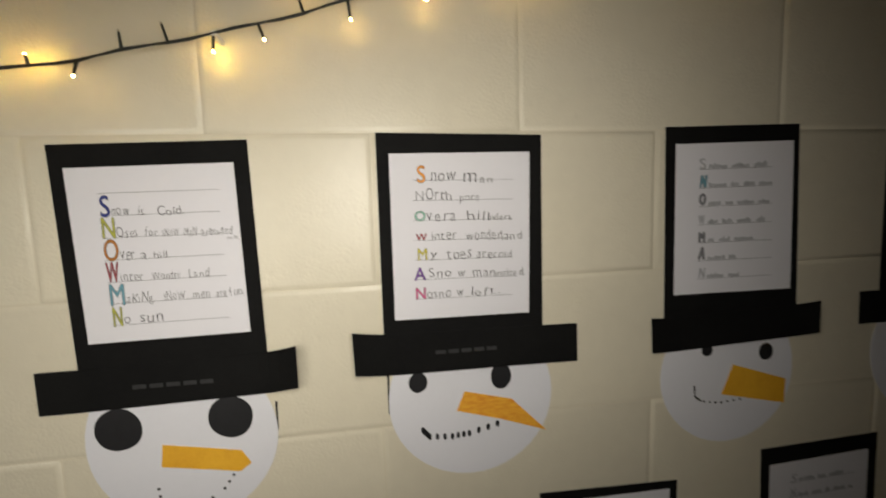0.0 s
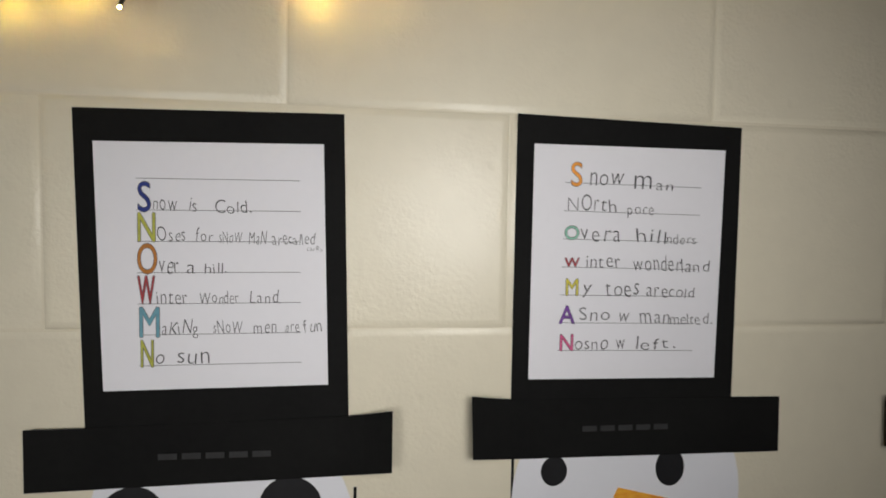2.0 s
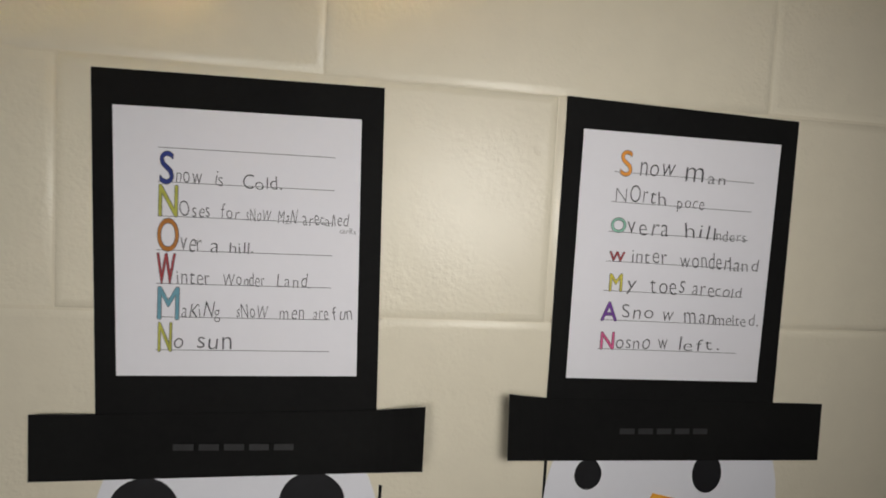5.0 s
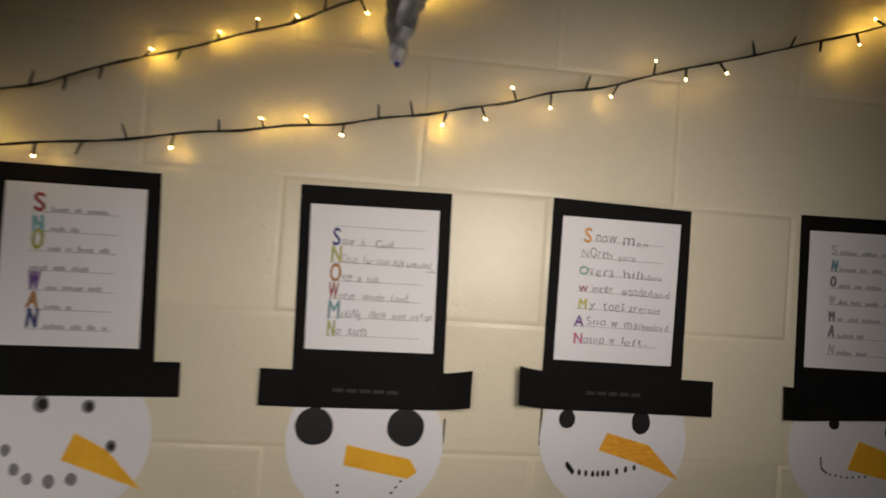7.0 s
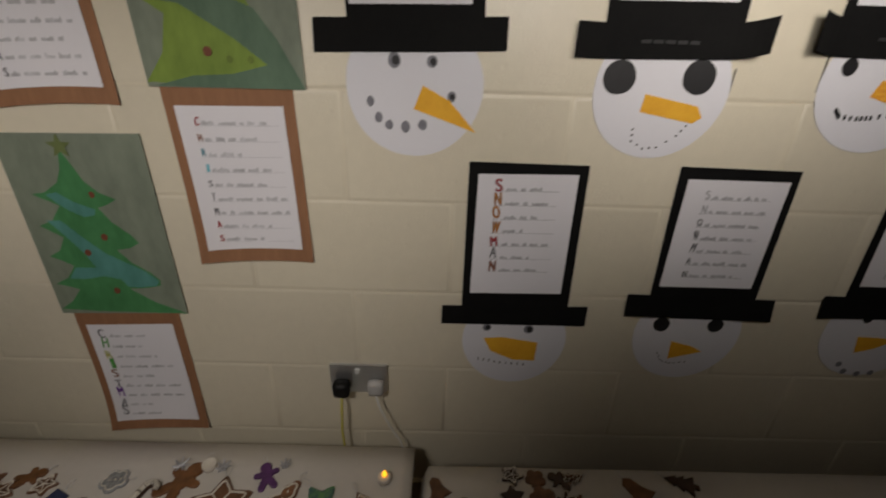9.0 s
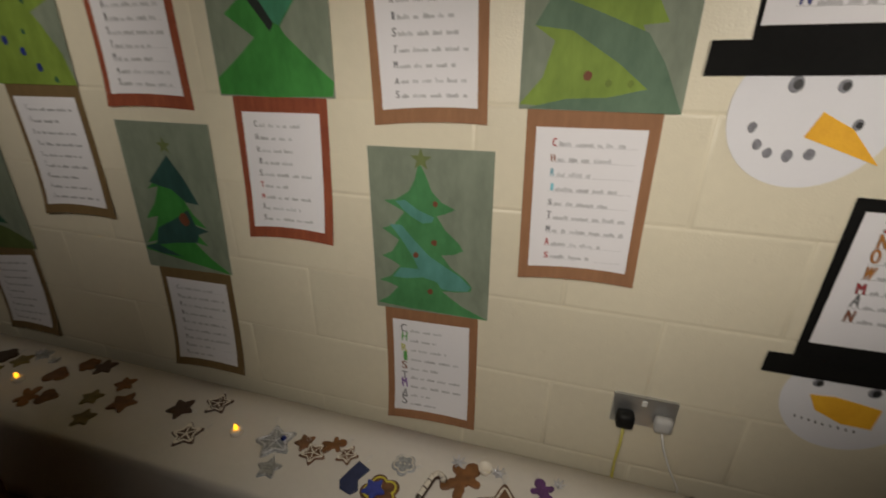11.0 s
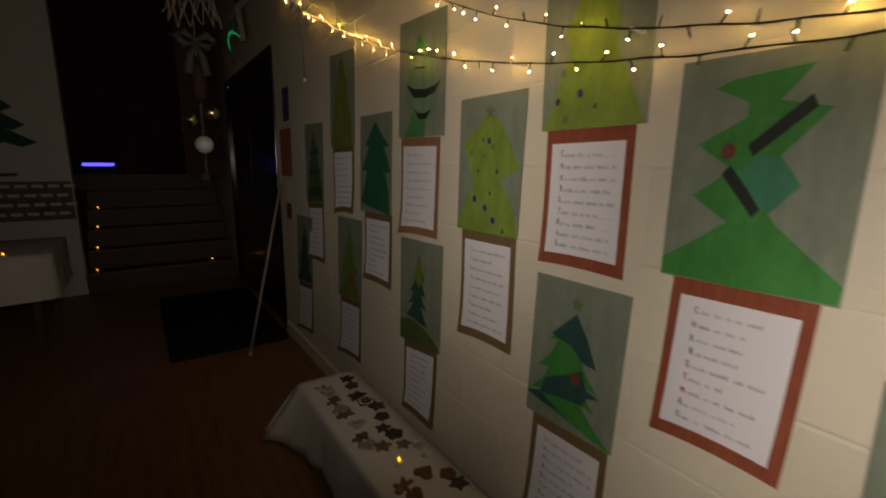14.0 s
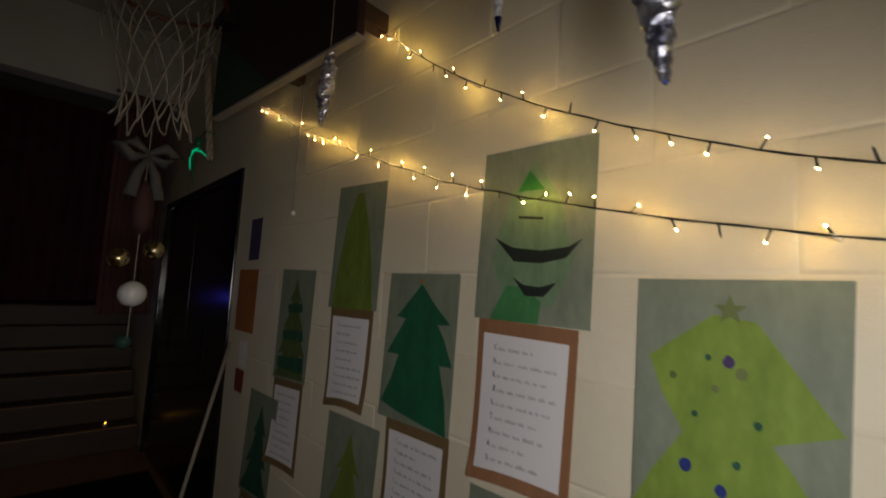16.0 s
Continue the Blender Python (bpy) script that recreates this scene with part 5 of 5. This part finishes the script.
ornament("star", -1.371, -0.279, 0.034, 0.2, GLITTER, None, "small silver painted dough star on cloth")
ornament("star", -1.325, -0.180, 0.030, R(), DOUGH)
ornament("star", -1.285, -0.205, 0.038, R(), DOUGH, ICING)
ornament("gingerbread", -1.245, -0.165, 0.036, -1.0, DOUGHR)
ornament("star", -1.196, -0.185, 0.032, R(), DOUGH, ICING, "small dough star with thick white icing")
ornament("boot", -1.151, -0.240, 0.048, -0.3, mat("navy_paint", (0.02, 0.03, 0.09), 0.5, 0.2, 40, 200), None, "navy blue painted dough boot on cloth")
ornament("flower", -1.069, -0.262, 0.052, R(), DOUGH, YELLOW, "brown dough flower with blue and gold paint")
ornament("star", -1.085, -0.262, 0.030, R(), mat("bright_blue_paint", (0.03, 0.05, 0.30), 0.4, 0.3, 40, 200), None, "blue painted dough star on cloth", False, lift=0.0085)
ornament("flower", -1.040, -0.170, 0.034, R(), GLITTER, ICING, "silver and white dough flower on cloth")
cane(-0.962, -0.205, 0.047, -0.25)
ornament("gingerbread", -0.884, -0.170, 0.062, -0.5, DOUGHR, None, "plain gingerbread man ornament with ribbon on cloth")
ornament("star", -0.769, -0.225, 0.074, 0.15, DOUGH, ICING, "large brown dough star with white icing lattice")
ornament("gingerbread", -0.685, -0.150, 0.042, 0.4, mat("purple_glitter", (0.10, 0.03, 0.14), 0.4, 0.4, 80, 300, 0.5, 300), None, "purple glitter figure ornament on white cloth")
ornament("snowman", -0.630, -0.212, 0.056, -0.5, DOUGH, ICING, "brown dough snowman with white icing rings")
ornament("star", -0.541, -0.215, 0.050, 0.7, mat("blue_green_glaze", (0.03, 0.10, 0.30), 0.25, 0.6, 70, 220, colour2=(0.12, 0.30, 0.08)), None, "blue and green glazed dough star on cloth")
ornament("fir", -0.428, -0.232, 0.055, 0.6, DOUGH, ICING, "brown dough fir tree with white icing")
for x, y, s in ((-0.905, -0.125, 0.020), (-0.800, -0.128, 0.018), (-0.650, -0.118, 0.015), (-2.33, -0.12, 0.018), (-2.42, -0.10, 0.015)):
    bow_ = thing("foil_bow", (x, y, BT), "small crinkled silver foil bow on cloth", "bow")
    bm = bmesh.new()
    for k in range(7):
        a = 0.9 * k
        tube([(x, y, BT + 0.004), (x + s * math.cos(a), y + s * math.sin(a), BT + 0.012), (x + 0.4 * s * math.cos(a + 0.5), y + 0.4 * s * math.sin(a + 0.5), BT + 0.004)], 0.0022, 4, bm)
    part("bow", bm, FOIL, bow_)
cup = thing("tea_light", (-0.835, -0.125, BT), "unlit white plastic tea light on white cloth", "candle")
part("cup", lathe(-0.835, -0.125, [(0.017, BT + 0.001), (0.018, BT + 0.015), (0.016, BT + 0.017), (0.014, BT + 0.013), (0.003, BT + 0.013)], 24), WAX, cup, "white plastic cup", True)
T2B = BT - 0.012
ornament("bell", -0.268, -0.165, 0.036, 0.4, DOUGH, None, "pale brown dough bell on white cloth", top=T2B)
ornament("heart", -0.205, -0.220, 0.034, 0.9, DOUGHG, None, "", top=T2B)
for k in range(14):
    x, y = -0.075 + 0.052 * (k % 4) + rnd.uniform(-0.012, 0.012), -0.135 - 0.055 * (k // 4) + rnd.uniform(-0.012, 0.012)
    ornament(("star", "flower", "gingerbread", "fir")[k % 4], x, y, rnd.uniform(0.026, 0.036), R(), (DOUGHD, DOUGH)[k % 2], ICING if k % 3 == 0 else None, top=T2B)
ornament("bell", 0.222, -0.160, 0.045, 0.6, DOUGHR, None, "plain orange-brown dough bell on cloth", top=T2B)
ornament("fir", 0.345, -0.135, 0.042, 1.2, DOUGHD, None, top=T2B)
ornament("star", 0.41, -0.22, 0.042, 1.2, DOUGHD, None, top=T2B)
for k, (x, y, s, m) in enumerate([(-2.255, -0.165, 0.042, DOUGHR), (-2.200, -0.100, 0.034, DOUGHR), (-2.140, -0.095, 0.040, DOUGHD), (-2.235, -0.268, 0.046, DOUGHR), (-2.175, -0.250, 0.036, DOUGHR),
                                  (-2.000, -0.140, 0.034, DOUGHR), (-2.045, -0.215, 0.034, DOUGHG), (-1.935, -0.205, 0.044, DOUGHR), (-1.990, -0.285, 0.035, DOUGHG),
                                  (-2.475, -0.225, 0.040, DOUGHG), (-2.440, -0.150, 0.035, DOUGHG), (-2.400, -0.105, 0.030, GLITTER)]):
    ornament(("heart", "flower", "star", "gingerbread")[k % 4] if k < 5 else "star", x, y, s, R(), m, None, hook=k % 3 == 0)
for k in range(16):
    x, y = -3.06 + 0.078 * (k // 2) + rnd.uniform(-0.02, 0.02), -0.14 - 0.12 * (k % 2) + rnd.uniform(-0.03, 0.03)
    ornament(("star", "gingerbread", "flower", "heart")[k % 4], x, y, rnd.uniform(0.036, 0.052), R(), (DOUGHD, DOUGH, DOUGHD, GLITTER)[k % 4], ICING if k % 5 == 1 else None, hook=k % 2 == 0)

# ---- small papers and cord at the far end of the wall ----
def notice(x0, x1, z0, z1, material, label):
    base = thing("notice", ((x0 + x1) / 2, 0, z0), label, "notice")
    part("sheet", sheet(rect(x0, x1, z0, z1), -0.0008, lambda u, v: 0.004 * v * u, 4, 4), material, base)


notice(-4.58, -4.29, 1.29, 1.63, paint("orange_notice_paper", (0.34, 0.12, 0.03)), "orange paper notice taped to block wall")
notice(-4.46, -4.30, 1.68, 1.91, paint("purple_notice_paper", (0.06, 0.04, 0.12)), "small dark purple paper on block wall")
notice(-4.47, -4.36, 1.11, 1.24, PAPER, "small white card taped to block wall")
notice(-4.50, -4.37, 0.97, 1.09, paint("dark_red_card", (0.18, 0.03, 0.02)), "small dark red card on block wall")
cord = thing("pull_cord", (-3.90, -0.012, 1.89), "white pull cord with a small knob on the wall", "cord")
part("cord", tube([(-3.90, -0.012, 1.90), (-3.905, -0.012, 2.3), (-3.90, -0.012, 2.75)], 0.003, 6), ROPE, cord)
part("knob", ball((-3.90, -0.013, 1.893), 0.011), PLASTW, cord)

# ---- black double door, mat and pole ----
door = setting("door_1", box(DOOR_L, DOOR_R, 0.10, 0.14, 0.0, DOOR_H), GLOSSB, "closed black gloss double door in the block wall", "door")
half = (DOOR_L + DOOR_R) / 2
for x0, x1 in ((DOOR_L + 0.05, half - 0.004), (half + 0.004, DOOR_R - 0.05)):
    leaf = part("door_leaf", box(x0, x1, 0.012, 0.06, 0.012, DOOR_H - 0.05, 0.004), GLOSSB, door, "black gloss door leaf")
    part("push_plate", box((x0 + x1) / 2 - 0.05, (x0 + x1) / 2 + 0.05, 0.006, 0.012, 0.95, 1.25, 0.002), PLASTB, leaf)
for x0, x1, z0, z1 in ((DOOR_L, DOOR_L + 0.05, 0, DOOR_H), (DOOR_R - 0.05, DOOR_R, 0, DOOR_H), (DOOR_L + 0.05, DOOR_R - 0.05, DOOR_H - 0.05, DOOR_H)):
    part("door_frame", box(x0, x1, -0.012, 0.10, z0, z1, 0.003), GLOSSB, door)
mat_ = thing("gym_mat", (-5.3, -0.45, 0), "black vinyl gym mat lying on wooden floor", "mat")
part("mat", box(-6.1, -4.48, -0.86, -0.05, 0.0, 0.05, 0.012), MATB, mat_)
pole = thing("pole", (-4.32, -0.37, 0), "thin pale wooden pole leaning on the wall", "pole")
part("shaft", tube([(-4.32, -0.37, 0.012), (-4.56, -0.022, 1.22)], 0.010, 10), ROPE, pole, "", True)
part("foot", tube([(-4.318, -0.372, 0.0), (-4.325, -0.363, 0.035)], 0.017, 10), ROPE, pole)

# ---- basketball hoop with hangings ----
HX, HY, HZ, NET = -4.0, -0.585, 2.74, 0.585
hoop = thing("basketball_hoop", (HX, HY, HZ - NET), "wall-mounted basketball hoop with white net and dark backboard", "hoop")
turn_board = Matrix.Translation((-3.015, -0.25, 2.31)) @ Matrix.Rotation(radians(4.8), 4, "Z")


def board_piece(name, bm, material, label=""):
    bm.transform(turn_board)
    part(name, bm, material, hoop, label)


board_piece("backboard", box(-1.10, 0.0, 0.0, 0.03, 0.0, 0.92, 0.006), BOARD, "dark painted backboard")
board_piece("corner_panel", prism([(-1.094, 0.006), (-0.56, 0.006), (-0.60, 0.05), (-1.03, 0.33), (-1.094, 0.30)], -0.001, 0.004), GREENF, "dark green painted corner")
board_piece("edge_strip", box(-1.10, 0.004, -0.003, 0.033, -0.012, -0.001, 0.002), ROPE, "pale worn lower edge")
for x in (-0.86, -0.22):
    board_piece("bracket", box(x - 0.03, x + 0.03, 0.031, 0.30, 0.20, 0.27, 0.004), WOODD)
ring = [(HX + 0.225 * math.cos(2 * math.pi * k / 40), HY + 0.225 * math.sin(2 * math.pi * k / 40), HZ) for k in range(40)]
part("rim", tube(ring, 0.009, 8, closed=True), mat("dull_orange_steel", (0.12, 0.035, 0.018), 0.5, 0.2), hoop, "dull orange steel rim", True)
part("rim_bracket", box(HX - 0.06, HX + 0.06, -0.385, -0.325, HZ - 0.04, HZ + 0.01, 0.004), BOARD, hoop)


def net_radius(t):
    return 0.222 - 0.128 * min(1, t * 1.15) ** 1.1 + 0.045 * max(0, t - 0.78) / 0.22


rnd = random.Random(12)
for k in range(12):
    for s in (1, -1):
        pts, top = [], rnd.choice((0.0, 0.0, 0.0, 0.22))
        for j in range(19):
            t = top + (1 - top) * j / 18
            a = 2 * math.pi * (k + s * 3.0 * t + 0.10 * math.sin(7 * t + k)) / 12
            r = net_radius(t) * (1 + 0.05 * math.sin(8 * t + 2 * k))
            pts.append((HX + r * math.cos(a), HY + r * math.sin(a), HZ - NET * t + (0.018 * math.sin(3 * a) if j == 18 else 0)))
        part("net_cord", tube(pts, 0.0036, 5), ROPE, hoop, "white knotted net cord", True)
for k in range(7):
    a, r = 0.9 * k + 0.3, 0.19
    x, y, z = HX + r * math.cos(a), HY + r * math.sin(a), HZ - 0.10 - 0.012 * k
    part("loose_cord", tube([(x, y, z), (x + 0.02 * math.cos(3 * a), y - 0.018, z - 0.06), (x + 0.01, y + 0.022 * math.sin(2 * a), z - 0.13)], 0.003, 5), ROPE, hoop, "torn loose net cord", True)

GX, GY = -4.05, -0.577
hang = thing("hanging_garland", (GX, GY, 1.27), "string of bow and baubles hanging from the net", "decoration")
part("string", tube([(GX, GY, 2.20), (GX, GY, 1.29)], 0.0016, 5), ROPE, hang)
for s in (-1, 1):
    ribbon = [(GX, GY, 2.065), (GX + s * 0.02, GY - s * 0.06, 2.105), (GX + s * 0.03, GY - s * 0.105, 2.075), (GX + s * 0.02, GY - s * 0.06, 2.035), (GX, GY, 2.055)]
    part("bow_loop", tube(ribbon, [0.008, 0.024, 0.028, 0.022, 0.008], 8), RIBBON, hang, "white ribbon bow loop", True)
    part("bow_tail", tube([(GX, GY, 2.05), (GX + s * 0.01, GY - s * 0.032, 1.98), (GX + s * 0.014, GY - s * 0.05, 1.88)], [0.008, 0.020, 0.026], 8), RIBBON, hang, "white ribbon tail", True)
part("red_cloth", lathe(GX, GY, [(0.008, 1.73), (0.034, 1.76), (0.042, 1.83), (0.028, 1.91), (0.006, 1.95)], 14), mat("dull_red_felt", (0.03, 0.008, 0.008), 0.8, 0.3, 30, 100), hang, "dull red felt figure", True)
GOLD = mat("gold_bauble", (0.55, 0.48, 0.28), 0.15, 0.1, metal=1.0)
part("bauble", ball((GX, GY - 0.058, 1.628), 0.040, sub=3), GOLD, hang, "shiny gold bauble", True)
part("bauble", ball((GX + 0.01, GY + 0.055, 1.67), 0.040, sub=3), GOLD, hang, "shiny gold bauble", True)
part("bauble", ball((GX, GY, 1.490), 0.050, sub=3), PLASTG, hang, "white bauble", True)
part("bauble", ball((GX - 0.02, GY - 0.01, 1.30), 0.030, sub=3), mat("dark_glass_bauble", (0.02, 0.05, 0.045), 0.08, 0.1), hang, "small dark glass bauble", True)

rope = thing("rope_end", (-4.8, -0.165, 2.275), "hanging end of thick white twisted rope", "rope")
for k in range(3):
    pts = [(-4.8 + 0.011 * math.cos(0.42 * j + 2.094 * k), -0.165 - 0.0016 * j + 0.011 * math.sin(0.42 * j + 2.094 * k), 2.275 + 0.014 * j) for j in range(117)]
    part("strand", tube(pts, 0.011, 7), ROPE, rope, "", True)
neon = thing("green_ribbon", (-4.8, -0.24, 2.10), "glowing green plastic ribbon tied to a white rope", "ribbon")
GLOW = mat("glowing_green_plastic", (0.0, 0.55, 0.22), emit=0.16)
SHINE = mat("green_plastic_strip", (0.005, 0.10, 0.045), 0.3, 0.2)
part("strand", tube([(-4.8, -0.235, 2.335), (-4.79, -0.262, 2.31), (-4.80, -0.272, 2.26), (-4.80, -0.265, 2.20)], [0.004, 0.008, 0.005, 0.003], 6), GLOW, neon, "", True)
part("strand", tube([(-4.8, -0.262, 2.315), (-4.79, -0.22, 2.318), (-4.79, -0.19, 2.295)], [0.006, 0.006, 0.003], 6), GLOW, neon, "", True)
part("tail", tube([(-4.8, -0.258, 2.30), (-4.795, -0.25, 2.20), (-4.80, -0.245, 2.10)], [0.006, 0.006, 0.003], 6), SHINE, neon, "dim green plastic tail", True)
part("tie", tube([(-4.8 + 0.024 * math.cos(0.524 * k), -0.183 + 0.024 * math.sin(0.524 * k), 2.44) for k in range(12)], 0.005, 6, closed=True), SHINE, neon, "green tie round the rope", True)
part("tie", tube([(-4.8, -0.206, 2.44), (-4.8, -0.225, 2.41), (-4.8, -0.235, 2.37)], 0.005, 6), SHINE, neon, "green tie round the rope", True)
part("knot", ball((-4.8, -0.235, 2.37), 0.022, sub=2, sz=1.6), SHINE, neon, "dark green plastic knot", True)

# ---- stage steps, end wall, far table ----
for k in range(6):
    x = -6.86 - 0.27 * k
    step = setting(f"stage_step_{k + 1}", box(x - 0.30, x, -1.45, -0.02, 0.20 * k + (0.002 if k else 0), 0.20 * (k + 1), 0.006), WOODD, "dark wooden stage step", "step")
    part("nosing", box(x - 0.03, x + 0.008, -1.44, -0.03, 0.20 * (k + 1) + 0.001, 0.20 * (k + 1) + 0.008, 0.002), WOOD, step, "worn pale step edge")
    if k < 4:
        tea_light(x - 0.09, -1.37 + 0.01 * k, 0.20 * (k + 1) + 0.009, "tea light glowing on a stage step", 0.018)
tea_light(-6.95, -0.26, 0.209, "tea light glowing on a stage step", 0.018)
curt = bmesh.new()
lastc = None
for k in range(60):
    y = -3.0 + 3.2 * k / 59
    col = [curt.verts.new((-9.3 + 0.06 * math.sin(k * 1.1), y, z)) for z in (1.21, 2.4, 3.7)]
    if lastc:
        for j in range(2):
            curt.faces.new((lastc[j], col[j], col[j + 1], lastc[j + 1]))
    lastc = col
curtain = thing("stage_curtain", (-9.3, -1.4, 1.2), "dark plum pleated stage curtain", "curtain")
part("drape", curt, CURTAIN, curtain, "", True)
# Pleated maroon sheet added in place of a brown plaster pier in the dark.
side = bmesh.new()
lastc = None
for k in range(25):
    y = -0.46 + 0.40 * k / 24
    col = [side.verts.new((-6.72 + 0.025 * math.sin(k * 1.3), y + 0.004 * math.sin(z * 7), z)) for z in (1.22, 1.7, 2.4, 3.2)]
    if lastc:
        for j in range(3):
            side.faces.new((lastc[j], col[j], col[j + 1], lastc[j + 1]))
    lastc = col
drape = thing("pier_stand_in", (-6.72, -0.26, 1.22), "dull maroon pleated stand-in for a pier beside the stage opening", "curtain")
part("drape", side, mat("dull_maroon_brown", (0.10, 0.045, 0.042), 0.9, 0.2, 4, 50), drape, "", True)
part("rail", tube([(-6.72, -0.5, 3.2), (-6.72, 0.0, 3.2)], 0.014, 8), WOODD, drape)
setting("stage_floor", box(X0 - 3, X0 - 1.65, YB, 0.0, 1.0, 1.2), WOODD, "dark wooden stage floor", "stage")
blue = thing("light_bar", (-8.55, -1.30, 1.2), "small light bar glowing violet blue on stage", "lamp")
part("casing", box(-8.62, -8.56, -1.52, -1.12, 1.201, 1.36, 0.006), PLASTB, blue)
part("tube", box(-8.56, -8.545, -1.49, -1.15, 1.31, 1.35, 0.004), mat("violet_blue_led", (0.10, 0.08, 1.0), emit=1.3), blue, "glowing violet blue tube")

wt = thing("paper_tree", (-6.85, -2.2, 1.5), "large dark green cut paper tree on end wall", "decoration")
rnd = random.Random(8)
for k in range(7):
    z1, w = 1.55 + 0.16 * k, 0.58 - 0.07 * k
    bm = bmesh.new()
    pts = [(-2.25 - w, z1)] + [(-2.25 - w + 2 * w * j / 10, z1 - 0.05 * (j % 2) + rnd.uniform(-0.01, 0.01)) for j in range(1, 10)] + [(-2.25 + w, z1), (-2.25 + 0.1 * w, z1 + 0.30), (-2.25 - 0.1 * w, z1 + 0.30)]
    a, b = [[bm.verts.new((x, p[0], p[1])) for p in pts] for x in (X0 + 0.004 + 0.003 * (7 - k), X0 + 0.002 + 0.003 * (7 - k))]
    bm.faces.new(a)
    bm.faces.new(b[::-1])
    for j in range(len(pts)):
        bm.faces.new((a[j], b[j], b[(j + 1) % len(pts)], a[(j + 1) % len(pts)]))
    part("bough", bm, DARKG, wt)
frieze = thing("wall_frieze", (X0, -1.7, 0.8), "grey and white patterned paper frieze on end wall", "frieze")
part("backing", box(X0 + 0.001, X0 + 0.005, -2.6, -1.47, 0.80, 1.18), mat("grey_brown_frieze_paper", (0.16, 0.12, 0.11), 0.8, 0.4, 14, 60), frieze)
for r in range(4):
    for k in range(9):
        y, z = -2.55 + 0.12 * k + 0.06 * (r % 2), 0.85 + 0.09 * r
        part("pale_strip", box(X0 + 0.005, X0 + 0.007, y, y + 0.085, z, z + 0.03), PLASTER, frieze)
jar = thing("glass_jar", (-6.7, -2.05, 1.22), "small shiny glass jar on a wall shelf", "jar")
part("jar", lathe(-6.72, -2.05, [(0.05, 1.262), (0.07, 1.28), (0.07, 1.40), (0.05, 1.44), (0.055, 1.46)], 20), FOIL, jar, "", True)
part("shelf", box(X0, -6.58, -2.3, -1.85, 1.24, 1.262, 0.003), WOODD, thing("wall_shelf", (-6.7, -2.1, 1.24), "narrow dark wooden wall shelf", "shelf"))
tab = thing("table", (-5.5, -2.2, 0), "table under a white cloth by the end wall", "table")
part("top", box(-5.95, -5.08, -3.3, -1.50, 0.70, 0.732, 0.004), WOODD, tab)
for x, y in ((-5.9, -3.2), (-5.9, -1.6), (-5.16, -3.2), (-5.16, -1.6)):
    part("leg", box(x - 0.02, x + 0.02, y - 0.02, y + 0.02, 0, 0.70), WOODD, tab)
cl = thing("tablecloth", (-5.5, -2.2, 0.3), "white cloth hanging over the far table", "tablecloth")
cb = box(-5.97, -5.06, -3.32, -1.48, 0.42, 0.742)
bmesh.ops.delete(cb, geom=[f for f in cb.faces if f.normal.z < -0.5], context="FACES")
bmesh.ops.subdivide_edges(cb, edges=cb.edges[:], cuts=6, use_grid_fill=True)
for v in cb.verts:
    d = (0.742 - v.co.z) / 0.32
    v.co.x += 0.03 * d * math.sin(v.co.y * 18)
    v.co.y += 0.03 * d * math.sin(v.co.x * 18 + 1)
part("cloth", cb, CLOTH, cl, "", True)
tea_light(-5.12, -1.72, 0.743, "tea light glowing on the far table", 0.02)

# ---- blocks of the wall ----
def block_mesh():
    w, h = BW / 2, BH / 2
    bm = bmesh.new()
    rings = [[bm.verts.new((sx * (w - i), y, sz * (h - i))) for sx, sz in ((-1, -1), (1, -1), (1, 1), (-1, 1))] for y, i in ((0.02, 0.0007), (0.0026, 0.0007), (0.0021, 0.0014), (0.0011, 0.0034), (0.0003, 0.0056), (0.0, 0.0085))]
    for a, b in zip(rings, rings[1:]):
        for k in range(4):
            bm.faces.new((a[k], a[(k + 1) % 4], b[(k + 1) % 4], b[k]))
    for f in bm.faces:
        f.smooth = True
    bm.faces.new(rings[-1])
    me = bpy.data.meshes.new("block")
    bm.to_mesh(me)
    bm.free()
    me.materials.append(WALL)
    return me


BLOCK = block_mesh()
rnd = random.Random(2)
for r in range(-7, 6):
    zc = JZ + (r - 0.5) * BH
    if zc - BH / 2 < 0.0:
        continue
    for c in range(-11, 5):
        xc = JX + (c + 0.5 + (0.5 if r % 2 else 0.0)) * BW
        if xc - BW / 2 < DOOR_R - 0.02:
            continue
        ob = new("block", BLOCK)
        ob.parent = wall_north
        ob.location = (xc, rnd.uniform(-0.0005, 0.0005), zc)
